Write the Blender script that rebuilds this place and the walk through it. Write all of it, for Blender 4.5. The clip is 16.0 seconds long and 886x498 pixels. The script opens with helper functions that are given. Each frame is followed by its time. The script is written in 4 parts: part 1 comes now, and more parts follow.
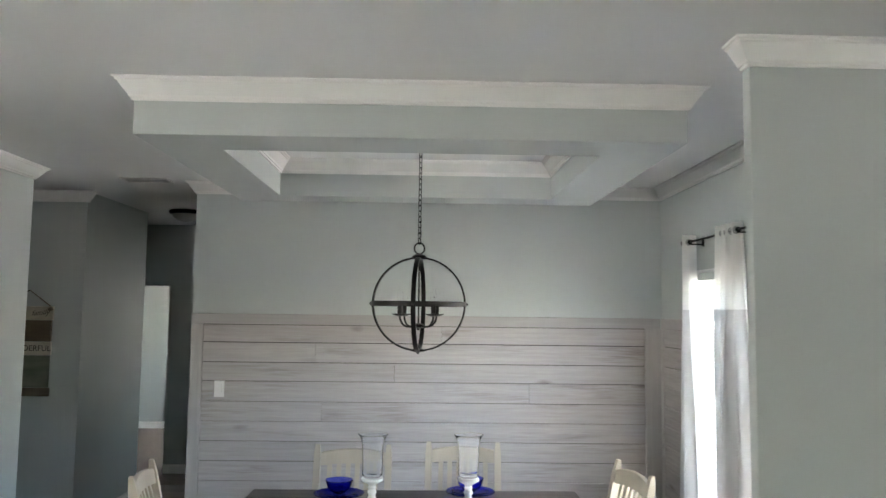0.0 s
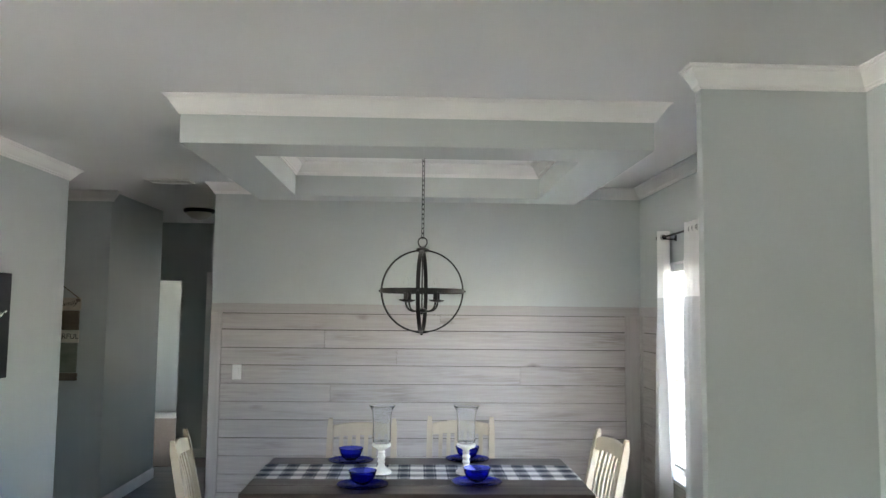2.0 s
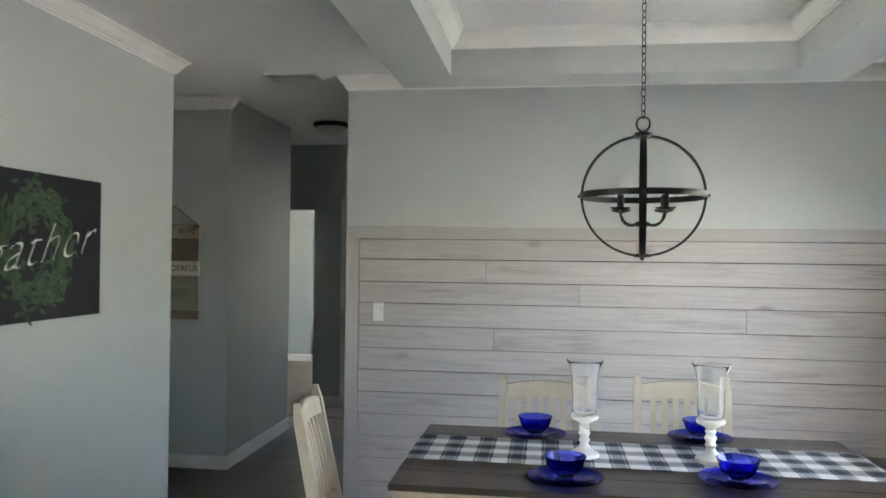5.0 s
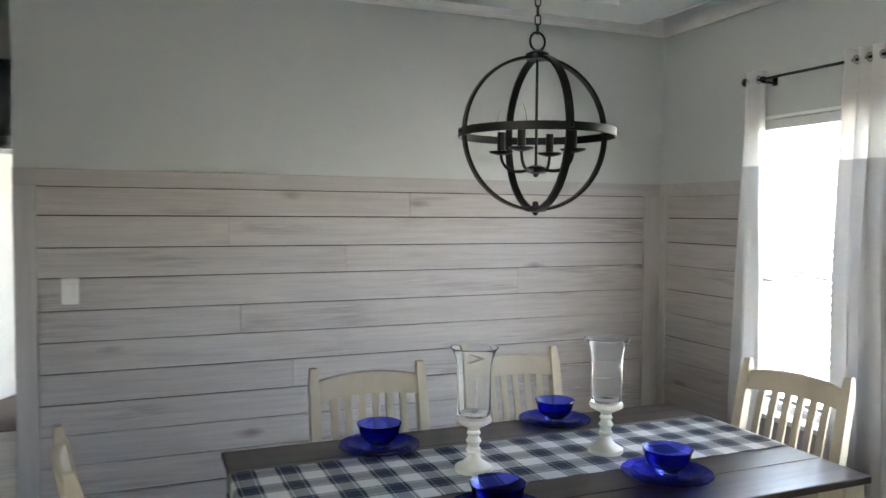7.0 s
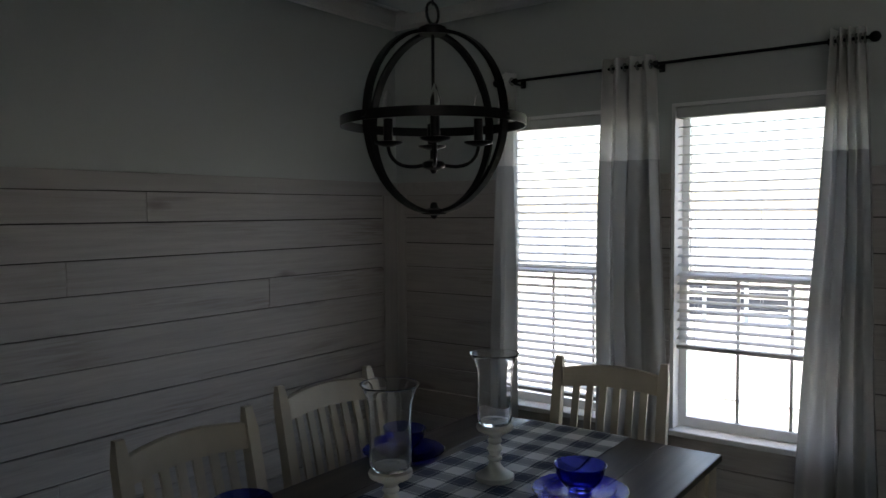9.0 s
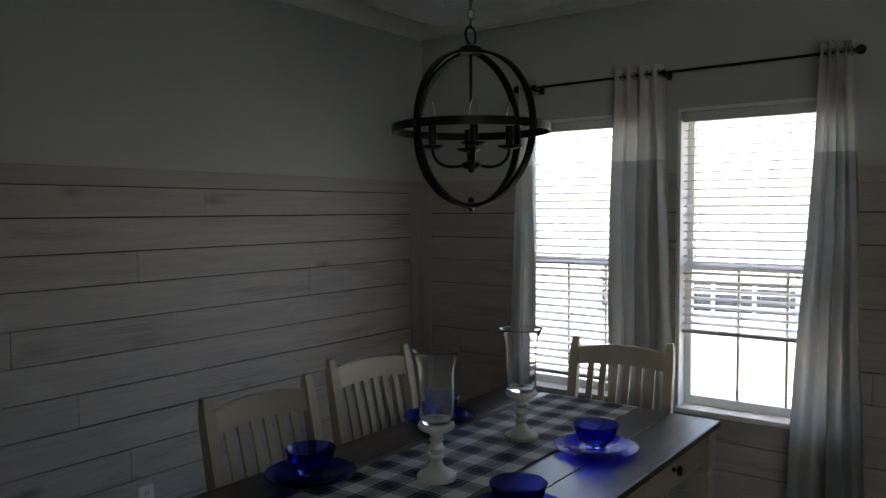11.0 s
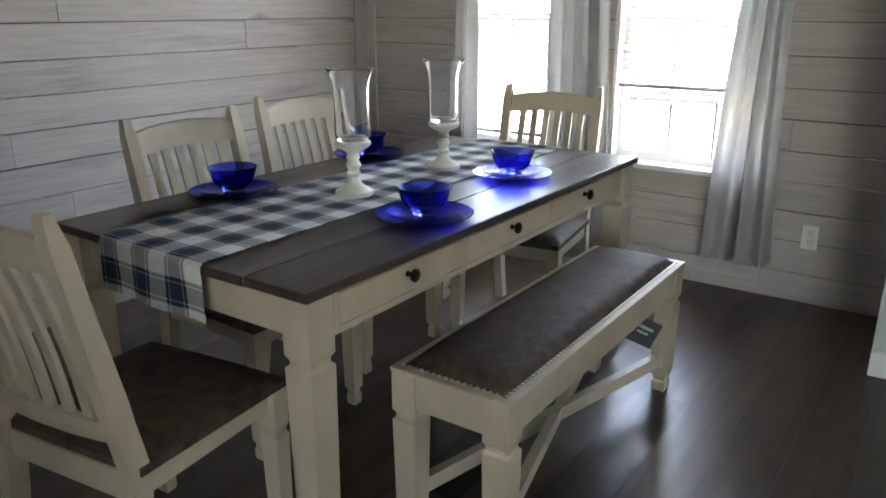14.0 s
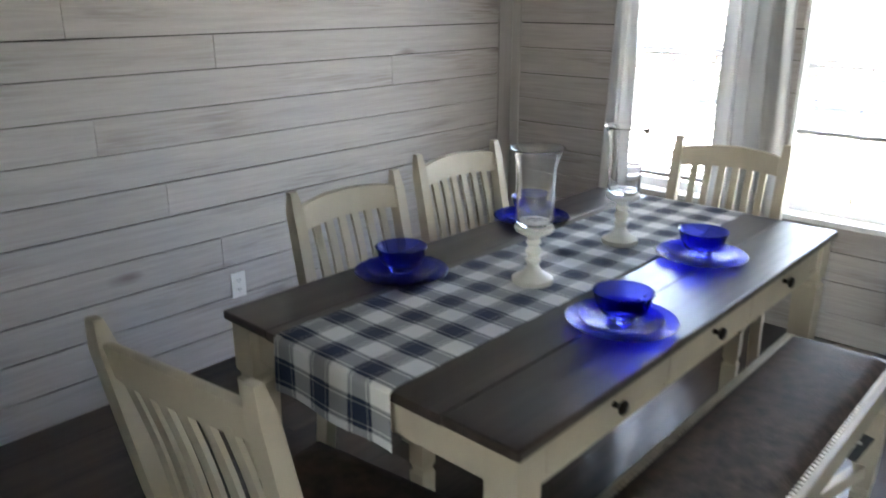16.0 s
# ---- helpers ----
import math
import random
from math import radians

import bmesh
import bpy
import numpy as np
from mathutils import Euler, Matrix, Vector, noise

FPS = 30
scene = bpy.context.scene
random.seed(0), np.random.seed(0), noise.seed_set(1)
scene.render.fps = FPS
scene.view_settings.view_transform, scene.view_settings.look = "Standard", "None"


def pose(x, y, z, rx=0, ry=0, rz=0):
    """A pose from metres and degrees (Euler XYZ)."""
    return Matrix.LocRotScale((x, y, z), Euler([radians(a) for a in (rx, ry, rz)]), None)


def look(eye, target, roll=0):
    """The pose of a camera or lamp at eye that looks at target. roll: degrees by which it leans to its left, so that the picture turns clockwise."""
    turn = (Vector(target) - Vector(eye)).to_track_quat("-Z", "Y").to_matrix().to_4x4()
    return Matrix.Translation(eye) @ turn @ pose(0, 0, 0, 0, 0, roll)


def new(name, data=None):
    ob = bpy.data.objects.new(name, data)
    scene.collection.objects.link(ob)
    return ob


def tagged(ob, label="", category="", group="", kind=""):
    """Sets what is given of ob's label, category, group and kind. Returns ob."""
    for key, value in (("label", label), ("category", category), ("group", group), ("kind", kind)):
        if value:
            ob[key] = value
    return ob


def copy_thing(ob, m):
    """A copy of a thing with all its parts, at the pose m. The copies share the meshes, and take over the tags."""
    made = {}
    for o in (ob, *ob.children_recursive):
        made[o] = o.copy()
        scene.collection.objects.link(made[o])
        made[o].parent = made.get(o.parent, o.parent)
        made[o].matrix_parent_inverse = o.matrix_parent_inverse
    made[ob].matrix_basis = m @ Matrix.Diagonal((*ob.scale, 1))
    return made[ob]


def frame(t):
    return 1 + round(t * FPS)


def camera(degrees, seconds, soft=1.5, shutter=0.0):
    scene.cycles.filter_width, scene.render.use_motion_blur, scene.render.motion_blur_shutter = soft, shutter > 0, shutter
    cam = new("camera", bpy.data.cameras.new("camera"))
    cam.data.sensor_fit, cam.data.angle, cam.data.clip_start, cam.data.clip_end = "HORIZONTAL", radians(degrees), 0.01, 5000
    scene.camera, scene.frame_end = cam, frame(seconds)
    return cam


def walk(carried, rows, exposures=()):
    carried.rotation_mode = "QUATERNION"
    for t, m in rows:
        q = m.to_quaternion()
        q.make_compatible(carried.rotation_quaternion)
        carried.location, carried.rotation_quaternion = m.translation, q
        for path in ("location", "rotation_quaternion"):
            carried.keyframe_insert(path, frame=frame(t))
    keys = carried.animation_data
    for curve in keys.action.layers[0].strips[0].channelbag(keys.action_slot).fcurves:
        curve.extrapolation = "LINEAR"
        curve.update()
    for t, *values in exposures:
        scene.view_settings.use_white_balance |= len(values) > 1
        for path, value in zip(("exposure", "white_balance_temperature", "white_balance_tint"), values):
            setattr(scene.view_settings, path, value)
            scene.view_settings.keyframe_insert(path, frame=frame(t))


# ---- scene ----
cam = camera(60.8, 16.0, 1.5, 0.5)
PATH = [
    (0, (0.754, 2.142, 1.767), (0.8, 4.135, 1.934), 0.7),
    (0.5, (0.811, 1.94, 1.729), (0.861, 3.932, 1.904), 0.8),
    (1, (0.75, 1.763, 1.732), (0.807, 3.754, 1.905), 0.8),
    (1.5, (0.704, 1.617, 1.698), (0.767, 3.609, 1.866), 0.8),
    (2, (0.691, 1.631, 1.691), (0.759, 3.623, 1.856), 0.6),
    (2.5, (0.73, 1.75, 1.686), (0.802, 3.742, 1.85), 0.6),
    (3, (0.792, 1.843, 1.673), (0.75, 3.835, 1.837), 0.7),
    (3.5, (0.793, 2.041, 1.637), (0.536, 4.019, 1.785), 0.9),
    (3.7, (0.737, 2.159, 1.628), (0.395, 4.124, 1.775), 0.9),
    (5.8, (0.075, 3.392, 1.542), (0.017, 5.39, 1.485), 0.9),
    (6, (-0.021, 3.482, 1.55), (0.041, 5.481, 1.489), 0.7),
    (6.5, (-0.274, 3.689, 1.551), (0.153, 5.642, 1.487), 0.6),
    (7, (-0.461, 3.951, 1.557), (0.307, 5.795, 1.463), 0.4),
    (7.5, (-0.621, 4.2, 1.555), (0.344, 5.949, 1.461), 0.3),
    (8, (-0.759, 4.438, 1.558), (0.492, 5.995, 1.459), 0.0),
    (8.5, (-0.813, 4.654, 1.558), (0.665, 5.999, 1.459), -0.2),
    (9, (-0.892, 4.825, 1.571), (0.719, 6.006, 1.473), -0.4),
    (11.5, (-1.239, 4.629, 1.539), (0.344, 5.848, 1.436), -0.3),
    (12, (-1.235, 4.565, 1.468), (0.257, 5.894, 1.365), -0.4),
    (12.5, (-1.222, 4.5, 1.391), (0.27, 5.823, 1.231), -0.4),
    (13, (-1.205, 4.447, 1.359), (0.315, 5.704, 1.028), -0.3),
    (13.5, (-1.192, 4.47, 1.319), (0.393, 5.592, 0.84), -0.1),
    (14, (-1.194, 4.493, 1.322), (0.367, 5.585, 0.712), -0.0),
    (14.5, (-1.199, 4.503, 1.328), (0.352, 5.587, 0.681), 0.1),
    (15, (-1.194, 4.565, 1.377), (0.335, 5.677, 0.725), 0.2),
    (15.5, (-1.16, 4.679, 1.43), (0.283, 5.904, 0.783), 0.1),
    (16, (-1.123, 4.857, 1.529), (0.274, 6.141, 0.898), -0.1),
]

# the exposure falls where the windows come into view and rises again over the table
EXPOSURES = [(t, 5.4 + e, k, 11) for t, e, k in ((0.0, -0.38, 7050), (3.7, -0.33, 7050), (6.0, -0.12, 7300), (6.5, -0.2, 7250), (7.0, -0.6, 7200), (7.5, -0.9, 7050), (8.0, -1.1, 7050), (8.5, -2.35, 6950), (9.0, -3.35, 6950), (11.5, -3.0, 7250), (12.0, -2.85, 7300), (12.5, -2.7, 7350), (13.0, -2.65, 7300), (13.5, -1.75, 7350), (14.0, -0.9, 7350), (14.5, -0.6, 7300), (15.0, -0.62, 7250), (15.5, -0.75, 7200), (16.0, -0.7, 7150))]
walk(cam, [(t, look(eye, target, roll)) for t, eye, target, roll in PATH], EXPOSURES)

# ---- world and light ----
world = bpy.data.worlds.new("sky")
scene.world = world
world.use_nodes = True
wn = world.node_tree
sky = wn.nodes.new("ShaderNodeTexSky")
sky.sky_type = 'NISHITA'
sky.sun_disc = False
sky.sun_elevation = radians(72)
sky.sun_rotation = radians(80)
sky.air_density, sky.dust_density = 1.0, 1.5
bgn = wn.nodes["Background"]
bgn.inputs["Strength"].default_value = 0.15
wn.links.new(sky.outputs["Color"], bgn.inputs["Color"])

sun = new("sun", bpy.data.lights.new("sun", 'SUN'))
sun.data.energy, sun.data.angle, sun.data.color = 5.0, radians(1), (1, 0.96, 0.9)
sun.matrix_world = look((3.05, 0.53, 9.5), (0, 0, 0))



# ---- materials ----
def mat(name, base, rough=0.5, metal=0.0, var=0.06, scale=3.0, bump=0.0, bump_scale=200.0, spec=0.5, rand=0.0, stretch=(1, 1, 1), coat=0.0):
    """A painted or plain surface with large uneven tone and fine relief, by the object's own coordinates."""
    m = bpy.data.materials.new(name)
    m.use_nodes = True
    nt = m.node_tree
    b = nt.nodes["Principled BSDF"]
    b.inputs["Roughness"].default_value, b.inputs["Metallic"].default_value = rough, metal
    b.inputs["Specular IOR Level"].default_value = spec
    b.inputs["Coat Weight"].default_value = coat
    tc = nt.nodes.new("ShaderNodeTexCoord")
    mp = nt.nodes.new("ShaderNodeMapping")
    mp.inputs["Scale"].default_value = stretch
    nt.links.new(tc.outputs["Object"], mp.inputs["Vector"])
    n1 = nt.nodes.new("ShaderNodeTexNoise")
    n1.inputs["Scale"].default_value, n1.inputs["Detail"].default_value = scale, 6
    nt.links.new(mp.outputs["Vector"], n1.inputs["Vector"])
    ramp = nt.nodes.new("ShaderNodeMapRange")
    ramp.inputs["From Min"].default_value, ramp.inputs["From Max"].default_value = 0.3, 0.7
    ramp.inputs["To Min"].default_value, ramp.inputs["To Max"].default_value = 1 - var, 1 + var
    nt.links.new(n1.outputs["Fac"], ramp.inputs["Value"])
    mul = nt.nodes.new("ShaderNodeVectorMath")
    mul.operation = 'SCALE'
    mul.inputs[0].default_value = base
    last = ramp.outputs["Result"]
    if rand:
        oi = nt.nodes.new("ShaderNodeObjectInfo")
        rr = nt.nodes.new("ShaderNodeMapRange")
        rr.inputs["To Min"].default_value, rr.inputs["To Max"].default_value = 1 - rand, 1 + rand
        nt.links.new(oi.outputs["Random"], rr.inputs["Value"])
        mm = nt.nodes.new("ShaderNodeMath")
        mm.operation = 'MULTIPLY'
        nt.links.new(last, mm.inputs[0])
        nt.links.new(rr.outputs["Result"], mm.inputs[1])
        last = mm.outputs[0]
    nt.links.new(last, mul.inputs["Scale"])
    nt.links.new(mul.outputs["Vector"], b.inputs["Base Color"])
    rv = nt.nodes.new("ShaderNodeMapRange")
    rv.inputs["To Min"].default_value, rv.inputs["To Max"].default_value = max(0.02, rough - 0.08), min(1, rough + 0.08)
    nt.links.new(n1.outputs["Fac"], rv.inputs["Value"])
    nt.links.new(rv.outputs["Result"], b.inputs["Roughness"])
    if bump:
        n2 = nt.nodes.new("ShaderNodeTexNoise")
        n2.inputs["Scale"].default_value, n2.inputs["Detail"].default_value = bump_scale, 3
        nt.links.new(mp.outputs["Vector"], n2.inputs["Vector"])
        bp = nt.nodes.new("ShaderNodeBump")
        bp.inputs["Strength"].default_value, bp.inputs["Distance"].default_value = bump, 0.002
        nt.links.new(n2.outputs["Fac"], bp.inputs["Height"])
        nt.links.new(bp.outputs["Normal"], b.inputs["Normal"])
    return m


def wood(name, dark, light, along='x', rough=0.5, spread=0.5, grain=22.0, bump=0.25, knots=0.0, knot_colour=(0.2, 0.18, 0.17), rand=0.12, spec=0.4, broad=0.55, stain=0.0):
    """Wood with streaks along one axis, each piece with its own cut of the grain, and a few knots."""
    m = bpy.data.materials.new(name)
    m.use_nodes = True
    nt = m.node_tree
    L = nt.links.new
    b = nt.nodes["Principled BSDF"]
    b.inputs["Specular IOR Level"].default_value = spec
    tc = nt.nodes.new("ShaderNodeTexCoord")
    oi = nt.nodes.new("ShaderNodeObjectInfo")
    off = nt.nodes.new("ShaderNodeVectorMath")
    off.operation = 'SCALE'
    off.inputs[0].default_value = (37.0, 53.0, 71.0)
    L(oi.outputs["Random"], off.inputs["Scale"])
    add = nt.nodes.new("ShaderNodeVectorMath")
    L(tc.outputs["Object"], add.inputs[0])
    L(off.outputs["Vector"], add.inputs[1])
    mp = nt.nodes.new("ShaderNodeMapping")
    s = {'x': (0.05, 1, 1), 'y': (1, 0.05, 1), 'z': (1, 1, 0.05)}[along]
    mp.inputs["Scale"].default_value = s
    L(add.outputs["Vector"], mp.inputs["Vector"])
    n1 = nt.nodes.new("ShaderNodeTexNoise")
    n1.inputs["Scale"].default_value, n1.inputs["Detail"].default_value, n1.inputs["Roughness"].default_value = grain, 8, 0.62
    n1.inputs["Distortion"].default_value = 0.6
    L(mp.outputs["Vector"], n1.inputs["Vector"])
    n2 = nt.nodes.new("ShaderNodeTexNoise")
    n2.inputs["Scale"].default_value, n2.inputs["Detail"].default_value = grain * 0.16, 3
    L(mp.outputs["Vector"], n2.inputs["Vector"])
    mixf = nt.nodes.new("ShaderNodeMath")
    mixf.operation = 'ADD'
    L(n1.outputs["Fac"], mixf.inputs[0])
    half = nt.nodes.new("ShaderNodeMapRange")
    half.inputs["To Min"].default_value, half.inputs["To Max"].default_value = 0.5 - broad / 2, 0.5 + broad / 2
    L(n2.outputs["Fac"], half.inputs["Value"])
    L(half.outputs["Result"], mixf.inputs[1])
    rr = nt.nodes.new("ShaderNodeMapRange")
    rr.inputs["From Min"].default_value, rr.inputs["From Max"].default_value = 1 - spread * 0.5, 1 + spread * 0.5
    L(mixf.outputs[0], rr.inputs["Value"])
    cr = nt.nodes.new("ShaderNodeMix")
    cr.data_type = 'RGBA'
    cr.inputs["A"].default_value, cr.inputs["B"].default_value = (*dark, 1), (*light, 1)
    L(rr.outputs["Result"], cr.inputs["Factor"])
    col = cr.outputs["Result"]
    if knots:
        vm = nt.nodes.new("ShaderNodeMapping")
        vm.inputs["Scale"].default_value = {'x': (1.1, 3, 3), 'y': (3, 1.1, 3), 'z': (3, 3, 1.1)}[along]
        L(add.outputs["Vector"], vm.inputs["Vector"])
        nd = nt.nodes.new("ShaderNodeTexNoise")
        nd.inputs["Scale"].default_value = 9
        L(vm.outputs["Vector"], nd.inputs["Vector"])
        wv = nt.nodes.new("ShaderNodeMix")
        wv.data_type = 'VECTOR'
        wv.inputs["Factor"].default_value = 0.07
        L(vm.outputs["Vector"], wv.inputs["A"])
        L(nd.outputs["Color"], wv.inputs["B"])
        vo = nt.nodes.new("ShaderNodeTexVoronoi")
        vo.inputs["Scale"].default_value = 1.5
        L(wv.outputs["Result"], vo.inputs["Vector"])
        kr = nt.nodes.new("ShaderNodeMapRange")
        kr.inputs["From Min"].default_value, kr.inputs["From Max"].default_value = 0.03, 0.13
        kr.inputs["To Min"].default_value, kr.inputs["To Max"].default_value = knots, 0.0
        L(vo.outputs["Distance"], kr.inputs["Value"])
        km = nt.nodes.new("ShaderNodeMix")
        km.data_type = 'RGBA'
        km.inputs["B"].default_value = (*knot_colour, 1)
        L(kr.outputs["Result"], km.inputs["Factor"])
        L(col, km.inputs["A"])
        col = km.outputs["Result"]
    if stain:
        sm = nt.nodes.new("ShaderNodeMapping")
        sm.inputs["Scale"].default_value = {'x': (0.55, 3, 3), 'y': (3, 0.55, 3), 'z': (3, 3, 0.55)}[along]
        L(add.outputs["Vector"], sm.inputs["Vector"])
        n3 = nt.nodes.new("ShaderNodeTexNoise")
        n3.inputs["Scale"].default_value, n3.inputs["Detail"].default_value = 2.6, 5
        L(sm.outputs["Vector"], n3.inputs["Vector"])
        n4 = nt.nodes.new("ShaderNodeTexNoise")
        n4.inputs["Scale"].default_value, n4.inputs["Detail"].default_value = 95, 4
        L(mp.outputs["Vector"], n4.inputs["Vector"])
        sf = nt.nodes.new("ShaderNodeMapRange")
        sf.inputs["From Min"].default_value, sf.inputs["From Max"].default_value = 0.54, 0.72
        sf.inputs["To Max"].default_value = stain
        L(n3.outputs["Fac"], sf.inputs["Value"])
        gf = nt.nodes.new("ShaderNodeMapRange")
        gf.inputs["From Min"].default_value, gf.inputs["From Max"].default_value = 0.42, 0.60
        L(n4.outputs["Fac"], gf.inputs["Value"])
        pf = nt.nodes.new("ShaderNodeMath")
        pf.operation = 'MULTIPLY'
        L(sf.outputs["Result"], pf.inputs[0])
        L(gf.outputs["Result"], pf.inputs[1])
        st = nt.nodes.new("ShaderNodeMix")
        st.data_type = 'RGBA'
        st.inputs["B"].default_value = (*knot_colour, 1)
        L(pf.outputs[0], st.inputs["Factor"])
        L(col, st.inputs["A"])
        col = st.outputs["Result"]
    hv = nt.nodes.new("ShaderNodeMapRange")
    hv.inputs["To Min"].default_value, hv.inputs["To Max"].default_value = 1 - rand, 1 + rand
    L(oi.outputs["Random"], hv.inputs["Value"])
    sc = nt.nodes.new("ShaderNodeVectorMath")
    sc.operation = 'SCALE'
    L(col, sc.inputs[0])
    L(hv.outputs["Result"], sc.inputs["Scale"])
    L(sc.outputs["Vector"], b.inputs["Base Color"])
    rg = nt.nodes.new("ShaderNodeMapRange")
    rg.inputs["To Min"].default_value, rg.inputs["To Max"].default_value = rough + 0.1, rough - 0.08
    L(n1.outputs["Fac"], rg.inputs["Value"])
    L(rg.outputs["Result"], b.inputs["Roughness"])
    bp = nt.nodes.new("ShaderNodeBump")
    bp.inputs["Strength"].default_value, bp.inputs["Distance"].default_value = bump, 0.002
    L(n1.outputs["Fac"], bp.inputs["Height"])
    L(bp.outputs["Normal"], b.inputs["Normal"])
    return m


def glass(name, colour=(1, 1, 1), rough=0.0, ior=1.45):
    m = bpy.data.materials.new(name)
    m.use_nodes = True
    b = m.node_tree.nodes["Principled BSDF"]
    b.inputs["Base Color"].default_value = (*colour, 1)
    b.inputs["Transmission Weight"].default_value = 1
    b.inputs["Roughness"].default_value, b.inputs["IOR"].default_value = rough, ior
    return m


PAINT = mat("grey_green_wall_paint", (0.475, 0.505, 0.485), 0.62, var=0.025, scale=1.3, bump=0.12, bump_scale=260)
CEIL = mat("white_ceiling_paint", (0.83, 0.83, 0.82), 0.75, var=0.03, scale=1.0, bump=0.25, bump_scale=120)
TRIM = mat("white_trim_paint", (0.80, 0.79, 0.76), 0.4, var=0.03, scale=4)
SHIP = wood("whitewashed_pine", (0.350, 0.315, 0.298), (0.515, 0.480, 0.458), 'x', 0.6, 0.72, 58, 0.3, 0.9, (0.23, 0.195, 0.18), 0.045, 0.3, broad=0.4, stain=0.72)
SHIPY = wood("whitewashed_pine_side", (0.350, 0.315, 0.298), (0.515, 0.480, 0.458), 'y', 0.6, 0.72, 58, 0.3, 0.9, (0.23, 0.195, 0.18), 0.045, 0.3, broad=0.4, stain=0.72)
SHIPZ = wood("whitewashed_pine_trim", (0.375, 0.348, 0.333), (0.48, 0.452, 0.434), 'z', 0.6, 0.6, 24, 0.25, 0.0, rand=0.03, spec=0.3)
SHIPC = wood("whitewashed_pine_cap", (0.375, 0.348, 0.333), (0.48, 0.452, 0.434), 'x', 0.6, 0.6, 24, 0.25, 0.0, rand=0.03, spec=0.3)
DARKGAP = mat("dark_joint", (0.07, 0.06, 0.06), 0.9)
FLOOR = wood("dark_brown_vinyl_plank", (0.011, 0.0072, 0.0052), (0.108, 0.072, 0.051), 'x', 0.30, 0.75, 15, 0.12, 0.0, rand=0.28, broad=1.0, spec=0.5)
CARPET = mat("brown_carpet", (0.22, 0.18, 0.16), 0.95, var=0.15, scale=30, bump=0.8, bump_scale=400)
CREAM = mat("antique_cream_paint", (0.50, 0.435, 0.338), 0.45, var=0.12, scale=7, bump=0.1, bump_scale=60, stretch=(1, 1, 0.3))
TOPW = wood("dark_brown_table_wood", (0.026, 0.019, 0.016), (0.066, 0.048, 0.040), 'x', 0.33, 0.6, 20, 0.12, 0.0, rand=0.10, spec=0.5)
LEATHER = mat("worn_brown_leather", (0.066, 0.045, 0.035), 0.68, var=0.55, scale=26, bump=0.8, bump_scale=130, spec=0.3)
BLACK = mat("black_bronze_metal", (0.012, 0.011, 0.011), 0.42, 0.6, var=0.2, scale=20)
BRASS = mat("aged_brass_nailhead", (0.60, 0.53, 0.43), 0.32, 0.9)
NICKEL = mat("brushed_nickel", (0.42, 0.42, 0.41), 0.4, 0.8)
KNOBM = mat("dark_bronze_knob", (0.03, 0.022, 0.018), 0.35, 0.8)
PLASTIC = mat("white_plastic", (0.78, 0.77, 0.74), 0.35, var=0.01)
VINYL = mat("white_vinyl_frame", (0.82, 0.82, 0.82), 0.35, var=0.02)
BLIND = mat("white_blind_slat", (0.62, 0.62, 0.61), 0.45, var=0.02)
SLOT = mat("dark_slot", (0.02, 0.02, 0.02), 0.6)
CLEAR = glass("clear_glass", (0.98, 0.985, 1.0), rough=0.02, ior=1.22)
CLEAR.node_tree.nodes["Principled BSDF"].inputs["Transmission Weight"].default_value = 0.95
PANE = glass("window_glass", ior=1.01)
COBALT = glass("cobalt_blue_glass", (0.13, 0.17, 0.95), 0.04, 1.34)
PLATEG = glass("cobalt_blue_pressed_glass", (0.085, 0.11, 0.90), 0.17, 1.16)
ptree = PLATEG.node_tree
pnoise, pbump, ptc = ptree.nodes.new("ShaderNodeTexNoise"), ptree.nodes.new("ShaderNodeBump"), ptree.nodes.new("ShaderNodeTexCoord")
pnoise.inputs["Scale"].default_value, pnoise.inputs["Detail"].default_value = 55, 2
pbump.inputs["Strength"].default_value, pbump.inputs["Distance"].default_value = 0.25, 0.004
ptree.links.new(ptc.outputs["Object"], pnoise.inputs["Vector"])
ptree.links.new(pnoise.outputs["Fac"], pbump.inputs["Height"])
ptree.links.new(pbump.outputs["Normal"], ptree.nodes["Principled BSDF"].inputs["Normal"])
WHITEW = mat("white_painted_turned_wood", (0.74, 0.72, 0.67), 0.5, var=0.08, scale=14, bump=0.15, bump_scale=70)
CANVAS = mat("black_canvas", (0.012, 0.015, 0.02), 0.85, bump=0.4, bump_scale=500)
LEAF = mat("painted_green_leaf", (0.045, 0.082, 0.042), 0.8, var=0.4, scale=30)
LEAF2 = mat("painted_dark_leaf", (0.03, 0.065, 0.035), 0.8, var=0.4, scale=30)
INK = mat("white_paint_lettering", (0.75, 0.76, 0.76), 0.8)


# ---- mesh helpers ----
def finish(name, bm, material, smooth=False):
    me = bpy.data.meshes.new(name)
    bmesh.ops.recalc_face_normals(bm, faces=bm.faces[:])
    bm.to_mesh(me)
    bm.free()
    me.materials.append(material)
    if smooth:
        for p in me.polygons:
            p.use_smooth = True
        me.set_sharp_from_angle(angle=radians(42))
    return new(name, me)


def part(name, bm, material, parent=None, label="", smooth=False, m=None):
    ob = finish(name, bm, material, smooth)
    if m is not None:
        ob.matrix_basis = m
    if parent is not None:
        ob.parent = parent
    if label:
        tagged(ob, label)
    return ob


def thing(name, label, category, m=None, group=""):
    ob = new(name)
    ob.empty_display_size = 0.1
    if m is not None:
        ob.matrix_basis = m
    return tagged(ob, label, category, group)


